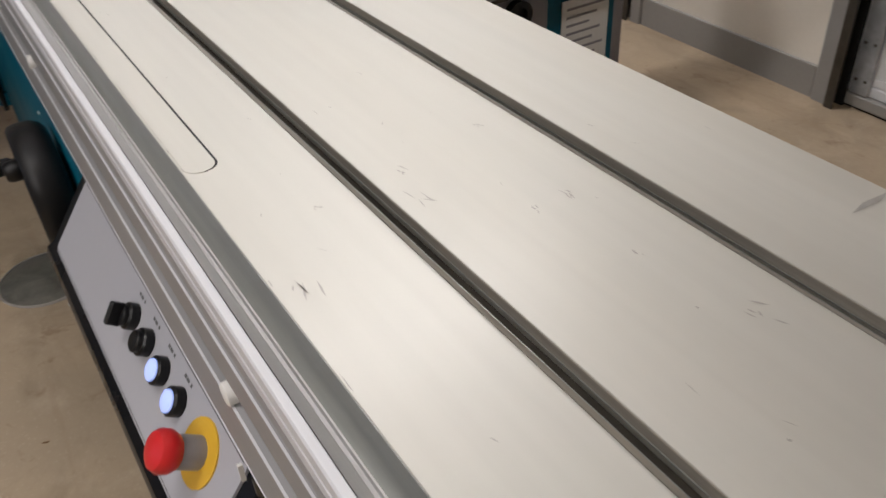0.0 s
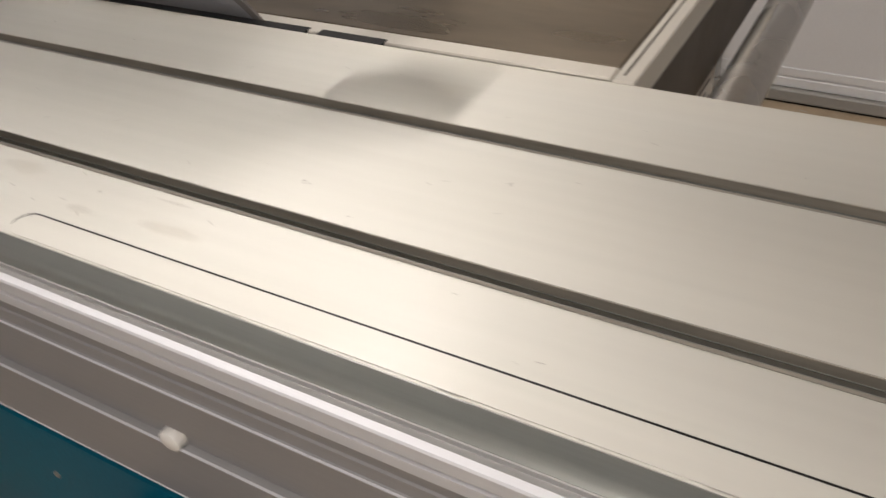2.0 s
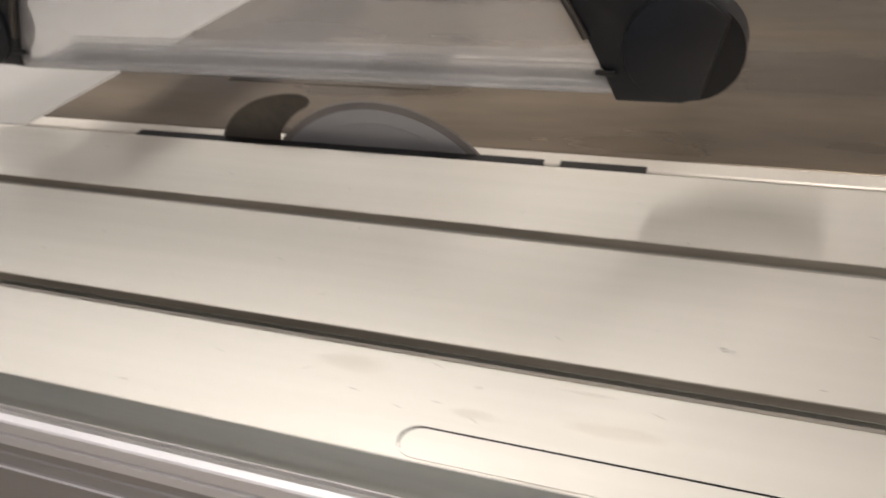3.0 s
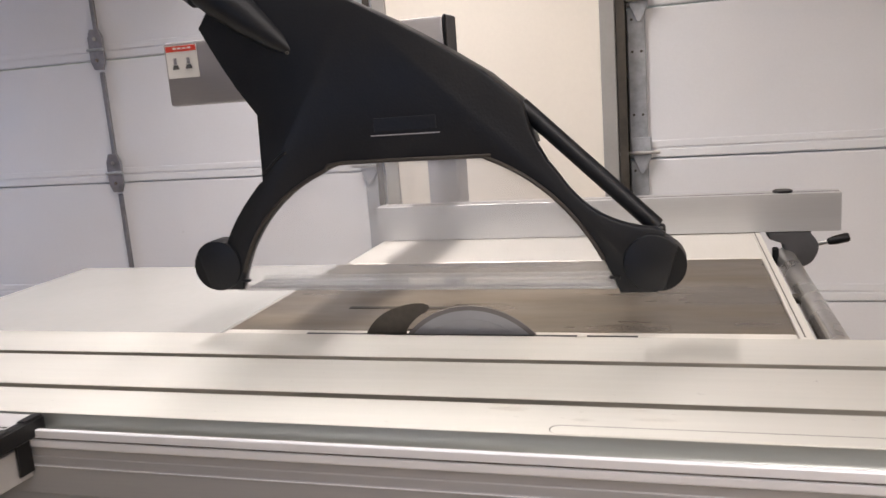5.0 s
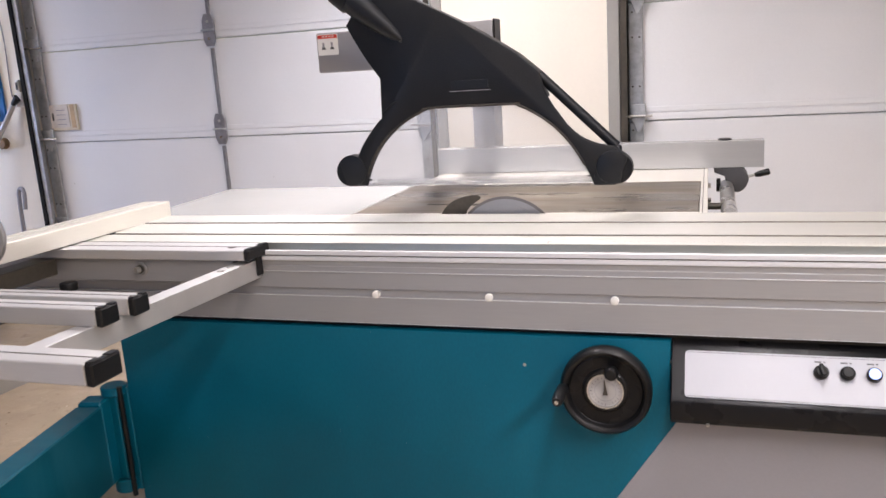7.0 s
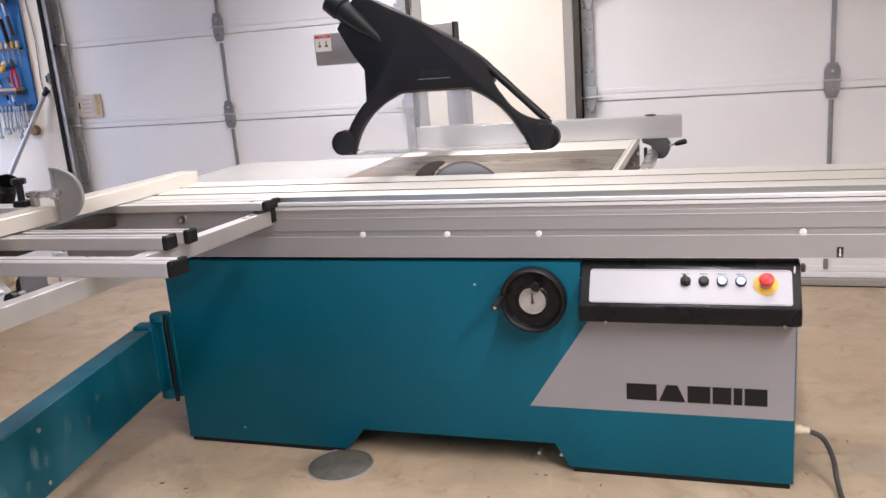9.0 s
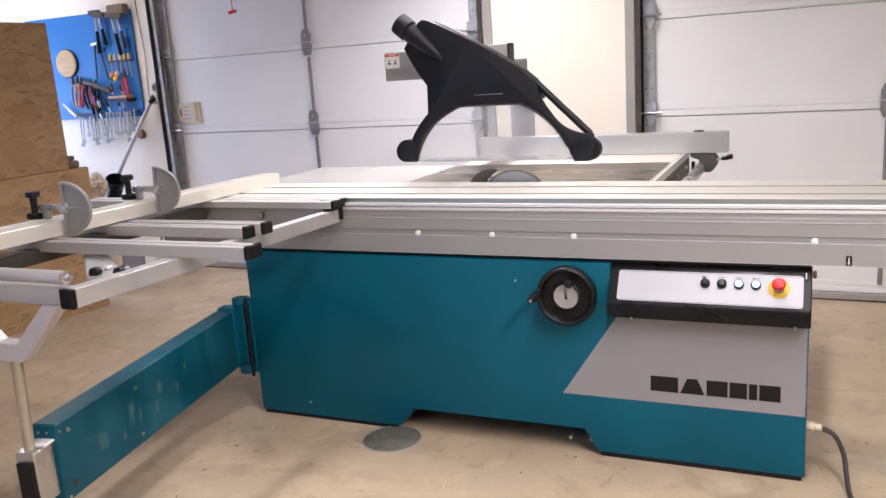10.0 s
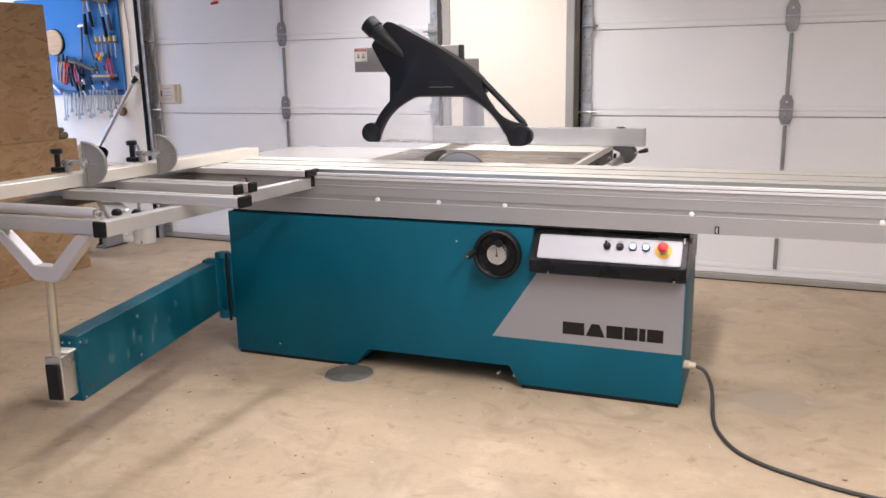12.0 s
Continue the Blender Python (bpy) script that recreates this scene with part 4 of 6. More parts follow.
SLOTS = ((0.1222, 0.1352), (0.2755, 0.2880))
FRONT, BACK = 0.0305, 0.4005
deck = [(FRONT, 0.853), (FRONT, 0.8797), (FRONT + 0.0003, TOP), (SLOTS[0][0] - 0.0062, TOP)] + t_slot(*SLOTS[0]) + [(SLOTS[1][0] - 0.0062, TOP)] + t_slot(*SLOTS[1])
deck += [(BACK - 0.001, TOP), (BACK, 0.879), (BACK, 0.853)]
part("deck", prism(deck, "x", CX0, CX1), ALU_TOP, slide, "silver anodised deck with scratches", smooth=0)
for y0, y1 in SLOTS:
    part("slot_bed", box(CX0 + 0.003, CX1 - 0.003, y0 - 0.0078, y1 + 0.0018, TOP - 0.0179, TOP - 0.0165), DARK_STEEL, slide, "dirty slot bed", smooth=0)
    part("slot_lip", prism([(y0 - 0.0039, TOP - 0.0030), (y0 - 0.0039, TOP - 0.0006), (y0 + 0.0002, TOP - 0.0018), (y0 + 0.0002, TOP - 0.0030)], "x", CX0 + 0.001, CX1 - 0.001), SLOT_DUST_SHADE, slide,
         "dusty brown lip of the slot", smooth=0)
    # thin darker liner: paints the shade on the slot's bare far wall
    part("slot_wall", box(CX0 + 0.001, CX1 - 0.001, y1 - 0.0007, y1 - 0.0001, TOP - 0.0079, TOP - 0.0006), SLOT_DUST_SHADE, slide, "far wall of the slot, its shade put into the colour", smooth=0)
    for ya, yb, za, zb in ((y0 + 0.0003, y0 + 0.0008, TOP - 0.0029, TOP - 0.0018), (y1 - 0.0012, y1 - 0.0002, TOP - 0.0086, TOP - 0.0080)):
        part("slot_edge", box(CX0 + 0.001, CX1 - 0.001, ya, yb, za, zb), CHANNEL, slide, "machined slot edge", smooth=0)
part("step_face", prism([(0.0304, 0.8796), (0.0298, 0.8796), (0.0290, 0.8690), (0.0285, 0.8645), (0.0272, 0.8605), (0.0250, 0.8580), (0.0222, 0.8569), (0.0222, 0.8550), (0.0304, 0.8550)],
                        "x", CX0 + 0.001, CX1 - 0.001), CHANNEL, slide, "grey-green anodised cove", smooth=0.5)
part("deck_ledge", prism([(y - 0.0055, z) for y, z in ((0.0347, 0.8528), (0.0347, 0.8565), (0.0265, 0.8565), (0.0258, 0.8535), (0.0228, 0.8535), (0.0222, 0.8580), (0.0215, 0.8588),
                                                       (0.0140, 0.8648), (0.0120, 0.853))], "x", CX0 + 0.001, CX1 - 0.001), ALU, slide, smooth=0)
lip = part("rail_lip", prism([(0.0080, 0.8648), (0.0072, 0.8667), (0.0020, 0.8667), (0.0008, 0.8655), (0.0008, 0.8555), (0.0050, 0.8547), (0.0050, 0.8523), (0.0008, 0.8515), (0.0008, 0.8425),
                              (0.0020, 0.8408), (0.0043, 0.8402)], "x", CX0, CX1), ALU_EDGE, slide, "bright polished rail lip", smooth=0)
part("lip_groove", box(CX0 + 0.001, CX1 - 0.001, 0.0030, 0.0049, 0.8527, 0.8543), DARK_STEEL, slide, "dark groove in the lip", smooth=0)
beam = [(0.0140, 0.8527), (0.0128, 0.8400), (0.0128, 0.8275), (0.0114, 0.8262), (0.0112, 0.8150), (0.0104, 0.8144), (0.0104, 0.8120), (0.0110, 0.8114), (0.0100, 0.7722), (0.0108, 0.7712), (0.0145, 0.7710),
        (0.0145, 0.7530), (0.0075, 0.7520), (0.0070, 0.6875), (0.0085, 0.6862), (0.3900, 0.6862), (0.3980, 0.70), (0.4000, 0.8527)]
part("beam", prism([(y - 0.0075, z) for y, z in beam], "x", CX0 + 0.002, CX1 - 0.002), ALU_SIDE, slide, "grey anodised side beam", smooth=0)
for z, dy in ((0.8135, 0.0026), (0.7521, 0.0010), (0.6872, 0.0)):
    part("edge_line", box(CX0 + 0.003, CX1 - 0.003, dy - 0.0014, dy + 0.0006, z - 0.0004, z + 0.0003), ALU_EDGE, slide, "bright machined edge line", smooth=0)
for dx in (0.771, 1.052, 1.338, 2.061, 2.692):
    part("plug", lathe([(0.0092, 0), (0.0092, 0.0085), (0.0075, 0.0096), (0, 0.010)], (dx, 0.0072, 0.759), (0, -1, 0), 20), PAPER, slide, "small white plug")
part("arrow_plate", box(2.145, 2.161, -0.0022, 0.0002, 0.690, 0.718), BLACK, slide, "black arrow plate")
part("arrow_bar", box(2.1512, 2.1548, -0.0032, -0.0022, 0.694, 0.714), PAPER, slide)
part("arrow_bar", prism([(2.148, 0.698), (2.153, 0.692), (2.158, 0.698)], "y", -0.0032, -0.0022), PAPER, slide)
part("end_cap", box(CX0 - 0.006, CX0 - 0.0005, 0.004, 0.398, 0.69, 0.878, 0.003), BLACK, slide, "black end cap")
part("end_cap", box(CX1 + 0.0005, CX1 + 0.006, 0.004, 0.398, 0.69, 0.878, 0.003), BLACK, slide, "black end cap")
# flush inlaid strip with rounded ends: its thin joint line, and the strip a hair above
ring_out = arc(1.1958, 0.0460, 0.0118, 90, 270, 10) + arc(1.9562, 0.0460, 0.0118, -90, 90, 10)
ring_in = arc(1.1975, 0.0441, 0.0118, 90, 270, 10) + arc(1.9560, 0.0441, 0.0118, -90, 90, 10)
part("strip_joint", prism(ring_out, "z", TOP - 0.001, TOP + 0.0003), BLACK, slide, smooth=0)
part("inlaid_strip", prism(ring_in, "z", TOP - 0.001, TOP + 0.0006), ALU_TOP, slide, "flush inlaid metal strip", smooth=0)
# scratches and dents on the deck
rng = random.Random(7)
bm = bmesh.new()


def scratch(x, y, length, width, angle):
    c, s = math.cos(angle), math.sin(angle)
    pts = [(-length / 2, 0), (-length * 0.1, width / 2), (length / 2, 0.0), (length * 0.15, -width / 2)]
    bm.faces.new([bm.verts.new((x + c * a - s * b, y + s * a + c * b, TOP + 0.0004)) for a, b in pts])


for x, y, size in ((2.147, 0.206, 0.006), (2.147, 0.233, 0.012), (2.052, 0.160, 0.008), (2.137, 0.048, 0.022), (2.30, 0.24, 0.016), (2.22, 0.225, 0.006), (1.501, 0.224, 0.005),
                   (1.32, 0.043, 0.03), (1.36, 0.17, 0.006), (2.06, 0.09, 0.007), (2.09, 0.155, 0.02), (2.03, 0.24, 0.006)):
    for k in range(5):
        scratch(x + rng.uniform(-0.6, 0.6) * size, y + rng.uniform(-0.4, 0.4) * size, size * rng.uniform(0.25, 0.9), 0.0008 + rng.random() * 0.0010, rng.uniform(-0.5, 0.9))
for k in range(90):
    scratch(rng.uniform(0.2, 2.7), rng.choice((rng.uniform(0.04, 0.12), rng.uniform(0.145, 0.275), rng.uniform(0.305, 0.41))), rng.uniform(0.002, 0.012), rng.uniform(0.0005, 0.0011), rng.uniform(-0.6, 0.9))
scratch(2.267, 0.378, 0.040, 0.006, 1.62)
# nicks along the front edge
for k in range(16):
    scratch(rng.uniform(1.2, 2.3), FRONT + 0.0012 + rng.random() * 0.0008, rng.uniform(0.006, 0.02), 0.0009, 0)
part("scratch_marks", bm, SCUFF, slide, smooth=0, label="fine dark scratches")["kind"] = "stuff"

# resin and glue stains on the deck
for x, y, w, d, a, mt in ((1.305, 0.081, 0.085, 0.020, -10, RESIN), (1.222, 0.073, 0.045, 0.014, 0, RESIN), (1.13, 0.100, 0.09, 0.03, 10, RESIN), (1.217, 0.097, 0.010, 0.006, 0, RESIN),
                          (1.285, 0.108, 0.06, 0.006, -6, RESIN)):
    bm = bmesh.new()
    bm.faces.new([bm.verts.new(p) for p in ((-w / 2, -d / 2, 0), (w / 2, -d / 2, 0), (w / 2, d / 2, 0), (-w / 2, d / 2, 0))])
    part("stain", bm, mt, slide, "faint brown stain", smooth=0, turn=Matrix.Translation((x, y, TOP + 0.0009)))

# ---- blade guard on its arm ----
guard = thing("blade_guard", (0.93, 0.42, 1.18), "black plastic overhead blade guard with clear shield and dust port", "blade guard")
shell = (bend((0.587, 1.408), (0.620, 1.34), (0.664, 1.275), 4) + [(0.675, 1.262), (0.671, 1.154)] + bend((0.664, 1.150), (0.604, 1.090), (0.588, 1.045), 6)
         + [(0.575, 1.02), (0.560, 0.967)] + bend((0.612, 0.967), (0.655, 1.125), (0.818, 1.1765), 12) + bend((0.818, 1.1765), (0.93, 1.178), (1.048, 1.1765), 2)
         + bend((1.048, 1.1765), (1.185, 1.125), (1.250, 0.959), 12) + [(1.250, 0.959), (1.305, 0.959), (1.32, 1.0), (1.318, 1.050)]
         + bend((1.306, 1.059), (1.215, 1.065), (1.168, 1.140), 8) + bend((1.168, 1.140), (1.128, 1.19), (1.1165, 1.245), 4) + [(1.1165, 1.252), (1.108, 1.262)]
         + bend((1.06, 1.304), (0.96, 1.372), (0.857, 1.427), 4) + [(0.857, 1.427), (0.730, 1.492), (0.700, 1.506), (0.672, 1.511), (0.655, 1.503), (0.625, 1.46)])
hood = part("hood", prism(shell, "y", 0.378, 0.398, 0.006, segments=2), GUARD_BLACK, guard, "black moulded guard hood", smooth=0.7)
core = (bend((0.589, 1.406), (0.622, 1.34), (0.666, 1.275), 4) + [(0.677, 1.262), (0.674, 1.190), (0.80, 1.1835), (1.06, 1.1835), (1.128, 1.19)]
        + [(1.1145, 1.245), (1.106, 1.260)] + bend((1.058, 1.302), (0.958, 1.370), (0.855, 1.425), 4) + [(0.730, 1.489), (0.700, 1.503), (0.672, 1.508), (0.657, 1.500), (0.627, 1.458)])
part("hood_core", prism(core, "y", 0.3981, 0.462, 0.006, segments=2), GUARD_BLACK, hood, smooth=0.7)
part("top_ridge", hose([(0.685, 0.42, 1.474), (0.840, 0.42, 1.397), (0.962, 0.42, 1.327), (1.040, 0.42, 1.277), (1.080, 0.42, 1.243)], 0.0310, 14), GUARD_BLACK, hood, "rounded guard spine", smooth=1.2)
# arch lip
lip_line = bend((0.620, 1.0), (0.660, 1.127), (0.818, 1.1775), 10) + [(0.818, 1.1775)] + [(1.048, 1.1775)] + bend((1.048, 1.1775), (1.180, 1.127), (1.240, 0.985), 10)
part("arch_lip", hose([(x, 0.3775, z) for x, z in lip_line], 0.0032, 8, steps=3), DUSTY_EDGE, hood, smooth=1.2)
part("slot_line", box(0.872, 0.985, 0.3762, 0.378, 1.2170, 1.2188), GREY_PAINT, hood)
part("recess_plate", box(0.878, 0.980, 0.3774, 0.379, 1.2235, 1.245, 0.0004), GUARD_BLACK, hood, "dark recessed plate")
part("crease", hose([(0.676, 0.3765, 1.165), (0.705, 0.3765, 1.19), (0.722, 0.3765, 1.20)], 0.0025, 8), GUARD_BLACK, hood)
axis = Vector((-0.765, 0.0, 0.644))
tip = Vector((0.752, 0.384, 1.355))
port = part("dust_port", lathe([(0.004, 0.0), (0.017, 0.03), (0.030, 0.095), (0.0365, 0.155), (0.0375, 0.185)], tip, axis + Vector((0, 0.02, 0)), 32), GUARD_BLACK, guard,
            "tapered dust extraction port", smooth=1.0)
part("port_mouth", lathe([(0.0375, 0.184), (0.043, 0.186), (0.043, 0.235), (0.039, 0.238), (0.036, 0.236), (0.035, 0.186)], tip, axis + Vector((0, 0.02, 0)), 32), GUARD_BLACK, port,
     "open round port mouth", smooth=0.7)
part("screw", rod((0.744, 0.3775, 1.357), (0.744, 0.3745, 1.357), 0.003, sides=10), DARK_STEEL, port)
for cx, cz, r, name in ((1.299, 1.006, 0.0430, "wheel_housing"), (0.571, 1.012, 0.0440, "wheel_housing")):
    s = 1 if cx > 1 else -1
    cover = [(u, v) for u, v in arc(cx, cz, r, 0, 360, 44)[:-1] if s * (u - cx) < 0.040 - (cz + 0.028 - v) * 0.28]
    h = part(name, prism(cover, "y", 0.373, 0.415, 0.0025, segments=2), GUARD_BLACK, guard, "round black wheel housing")
    part("roller", rod((cx + s * 0.009, 0.382, cz - 0.004), (cx + s * 0.009, 0.416, cz - 0.004), r - 0.003, sides=32), BLACK, h)
part("strut", rod((1.106, 0.42, 1.249), (1.305, 0.42, 1.054), 0.0135, sides=16), GUARD_BLACK, guard, "thin black strut")
part("strut_foot", box(1.290, 1.318, 0.408, 0.432, 1.038, 1.058, 0.007, segments=3), GUARD_BLACK, guard)
sheet = (bend((0.600, 0.975), (0.645, 1.135), (0.81, 1.190), 10) + [(0.81, 1.190), (1.056, 1.190)] + bend((1.056, 1.190), (1.196, 1.135), (1.262, 0.975), 10)
         + [(1.262, 0.966), (0.600, 0.966)])
ob = part("shield", prism(sheet, "y", 0.383, 0.386), SHIELD, guard, "clear scuffed plastic shield", smooth=0)
ob.visible_shadow = False
for y in (0.383, 0.453):
    ob = part("shield_edge", box(0.615, 1.245, y - 0.003, y + 0.0055, 0.966, 0.975, 0.001), SHIELD_EDGE, guard, "thick clear lower edge")
    ob.visible_shadow = False
ob = part("shield_floor", box(0.62, 1.242, 0.387, 0.453, 0.968, 0.971), SHIELD_FLOOR, guard, "clear shield strip")
ob.visible_shadow = False
for x in (0.622, 1.243):
    part("shield_pin", rod((x - 0.008, 0.3765, 0.985), (x + 0.008, 0.3765, 0.985), 0.0025, sides=10), BLACK, guard)

guard.location.y -= 0.009

arm = thing("guard_arm", (0.66, 1.65, 0.0), "grey metal overhead arm and column carrying the blade guard", "guard arm")
head = part("arm_head", box(0.430, 0.966, 0.503, 0.565, 1.286, 1.402, 0.006, segments=2), HEAD_ALU, arm, "brushed aluminium arm head")
part("end_cap", box(0.9665, 0.972, 0.501, 0.567, 1.284, 1.404, 0.002), BLACK, head, "black end cap")
part("label", box(0.436, 0.500, 0.5012, 0.5028, 1.337, 1.396), PAPER, head, "white warning label with red header")
part("label_header", box(0.437, 0.499, 0.5002, 0.5011, 1.3845, 1.3945), LABEL_RED, head)
for x in (0.454, 0.481):
    part("label_picture", prism([(x - 0.007, 1.353), (x + 0.007, 1.353), (x + 0.005, 1.360), (x - 0.004, 1.361)], "y", 0.5002, 0.5010), INK, head)
    part("label_picture", box(x - 0.003, x + 0.003, 0.5002, 0.5010, 1.3615, 1.373), GREY_PAINT, head)
for k in range(4):
    part("label_bar", box(0.452 + k * 0.010, 0.459 + k * 0.010, 0.4997, 0.5001, 1.3885, 1.3915), PAPER, head)
part("boom", box(0.60, 0.692, 0.5655, 1.60, 1.278, 1.346, 0.005), GREY_PAINT, arm, "grey boom of the guard arm")
part("hanger", box(0.70, 0.80, 0.454, 0.5025, 1.30, 1.36, 0.004), BLACK, arm, "black hanger")
col = part("column", box(0.592, 0.690, 1.58, 1.70, floor_z(1.65), 1.20, 0.006), GREY_PAINT, arm, "grey square column")
part("column_neck", box(0.612, 0.668, 1.60, 1.68, 1.2005, 1.2775, 0.004), GREY_PAINT, col)
part("foot_plate", box(0.52, 0.80, 1.50, 1.78, floor_z(1.65) - 0.002, floor_z(1.65) + 0.014, 0.003), DARK_STEEL, col)
part("gland", rod((0.982, 0.50, 1.325), (1.028, 0.49, 1.295), 0.012, sides=12), BLACK, arm)

# ---- crosscut table on its swing arm ----
XT = Matrix.Translation((0, 0, 0.88)) @ pose(0, 0, 0, math.degrees(math.atan(-0.017)), 0, 0) @ Matrix.Translation((0, 0, -0.88))
cross = thing("crosscut_table", (0.1, -0.6, 0.84), "pale aluminium crosscut table frame with support bars and roller", "crosscut table")


def profile_bar(name, x0, x1, y0, y1, z0, z1, label, capped=True):
    """An aluminium bar along x with a fine groove on top and a black plastic cap."""
    b = part(name, box(x0, x1, y0, y1, z0, z1, 0.0018), ALU, cross, label, turn=XT)
    mid = (y0 + y1) / 2
    part("groove", box(x0 + 0.002, x1 - 0.002, mid - 0.0015, mid + 0.0015, z1 - 0.001, z1 + 0.0006), DARK_STEEL, b, turn=XT)
    if capped:
        part("cap", box(x1 + 0.0004, x1 + 0.016, y0 - 0.001, y1 + 0.001, z0 - 0.001, z1 + 0.0015, 0.003), BLACK, b, "black plastic end cap", turn=XT)
        for o in (-0.30, 0.30):
            w = (y1 - y0) * 0.17
            part("cap_ridge", box(x1 + 0.0015, x1 + 0.0150, mid + o * (y1 - y0) - w, mid + o * (y1 - y0) + w, z1 + 0.0016, z1 + 0.0036, 0.001), BLACK, b, turn=XT)
    return b


profile_bar("rear_bar", -0.75, 0.466, -0.075, 0.0225, 0.856, 0.8808, "flat pale bar beside the sliding table")
part("bar_hole", lathe([(0.010, 0), (0.010, 0.0012), (0, 0.0012)], XT @ Vector((0.412, -0.036, 0.8806)), (0, 0, 1), 16), DARK_STEEL, cross)
profile_bar("support_bar", -0.30, 0.468, -0.500, -0.455, 0.846, TOP, "slim pale support bar")
profile_bar("support_bar", -0.30, 0.455, -0.576, -0.528, 0.846, TOP, "slim pale support bar")
profile_bar("support_bar", -0.30, 0.662, -0.842, -0.778, 0.846, TOP, "wide pale support bar")
AT = XT @ Matrix.Translation((0.446, 0, 0)) @ pose(0, 0, 0, 0, 0, -1.9) @ Matrix.Translation((-0.446, 0, 0))
arm_r = part("side_arm", box(0.425, 0.466, -1.190, 0.004, 0.798, 0.8455, 0.001), ALU, cross, "pale square side arm", turn=AT)
part("arm_cap", box(0.4235, 0.4675, -1.207, -1.1905, 0.7965, 0.847, 0.003), BLACK, arm_r, "black end cap", turn=AT)
part("arm_cap", box(0.4665, 0.4705, -0.022, 0.004, 0.806, 0.852, 0.0015), BLACK, arm_r, "black end plate", turn=AT)
for y in (-0.10, -0.14):
    part("arm_screw", lathe([(0.009, 0), (0.008, 0.003), (0, 0.004)], AT @ Vector((0.446, y, 0.8456)), (0, 0, 1), 16), STEEL, arm_r)
part("side_arm", box(-0.74, -0.70, -1.190, -0.0625, 0.798, 0.8455, 0.002), ALU, cross, "pale square side arm", turn=XT)
part("front_beam", box(-0.6995, 0.384, -1.190, -1.150, 0.800, 0.8435, 0.002), ALU, cross, "pale front beam", turn=XT)
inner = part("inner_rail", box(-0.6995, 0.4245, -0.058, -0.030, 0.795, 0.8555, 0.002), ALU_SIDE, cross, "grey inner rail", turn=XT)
at = XT @ Vector((0.16, -0.0585, 0.830))
part("rail_washer", lathe([(0.0165, 0), (0.0165, 0.007), (0.0145, 0.009), (0, 0.009)], at, (0, -1, 0), 24), CAST_ALU, inner, "grey round washer")
part("rail_nut", rod(at + Vector((0, -0.009, 0)), at + Vector((0, -0.014, 0)), 0.0115, sides=6), DARK_STEEL, inner)
part("rail_bolt", rod(at + Vector((0, -0.014, 0)), at + Vector((-0.004, -0.026, 0)), 0.008, sides=6), STEEL, inner)
part("clamp_knob", rod(XT @ Vector((-0.05, -0.095, 0.776)), XT @ Vector((-0.05, -0.095, 0.798)), 0.023, sides=12, bevel=0.004), BLACK, cross, "black clamp knob")
roller = part("roller", rod(XT @ Vector((-0.66, -1.172, 0.868)), XT @ Vector((0.375, -1.172, 0.868)), 0.0168, sides=32, bevel=0.002), ALU, cross, "pale support roller")
part("roller_end", lathe([(0.0165, 0), (0.0165, 0.006), (0.010, 0.008), (0.010, 0.012), (0, 0.012)], XT @ Vector((0.375, -1.172, 0.868)), (1, 0, 0), 20), STEEL, roller, "steel roller bearing")
part("roller_bolt", rod(XT @ Vector((0.386, -1.172, 0.868)), XT @ Vector((0.400, -1.172, 0.868)), 0.0065, sides=6), STEEL, roller)
# slanting brace with two clamp knobs
BT = XT @ Matrix.Translation((-0.03, 0, -0.012))
brace = part("brace", prism([(-0.14, -0.62), (-0.11, -0.585), (0.395, -0.975), (0.385, -1.03), (0.33, -1.04)], "z", 0.8125, 0.846, 0.004), ALU, cross, "pale slanting brace", turn=BT)
for bx, by in ((0.335, -1.0), (0.405, -0.985)):
    part("knob_stem", rod(BT @ Vector((bx - 0.012, by + 0.03, 0.853)), BT @ Vector((bx, by - 0.006, 0.853)), 0.006, sides=10), STEEL, brace)
    part("star_knob", rod(BT @ Vector((bx + 0.002, by - 0.006, 0.853)), BT @ Vector((bx + 0.006, by - 0.028, 0.853)), 0.0155, sides=10, bevel=0.004), BLACK, brace, "black clamp knob")
part("brace_lug", box(0.30, 0.335, -0.972, -0.95, 0.8465, 0.858, 0.003), ALU, brace, turn=BT)
# dark rail below the fence
part("fence_rail", box(-0.172, -0.10, -1.9, -0.07, 0.812, 0.8555, 0.003), DARK_STEEL, cross, "dark rail under the fence", turn=XT)

# V-shaped support and rod down to the swing arm
VY = -1.170
yoke = part("yoke", prism([(-0.055, 0.812), (0.0, 0.812), (0.128, 0.700), (0.202, 0.700), (0.320, 0.812), (0.378, 0.812), (0.222, 0.656), (0.205, 0.648), (0.125, 0.648), (0.108, 0.656)],
                          "y", VY - 0.02, VY + 0.02, 0.003), YOKE_PAINT, cross, "pale V-shaped support yoke", turn=Matrix.Translation((-0.022, 0, 0.006)))
part("support_rod", rod((0.141, VY + 0.002, 0.660), (0.118, -1.160, 0.390), 0.0145, sides=20), ROD_STEEL, cross, "grey steel support rod")

# ---- swing arm ----
swing = thing("swing_arm", (0.0, -0.5, 0.33), "teal steel swing arm hinged to the saw cabinet", "swing arm")
a0, a1 = Vector((-0.085, -0.02, 0)), Vector((0.120, -1.110, 0))
run = (a1 - a0)
turn = Matrix.Translation(a0) @ Matrix.Rotation(math.atan2(run.y, run.x), 4, "Z")
length = run.length
beam_arm = part("arm_beam", box(0.055, length, -0.038, 0.038, 0.204, 0.440, 0.004), TEAL_WORN, swing, "teal box-section arm, paint rubbed", turn=turn)
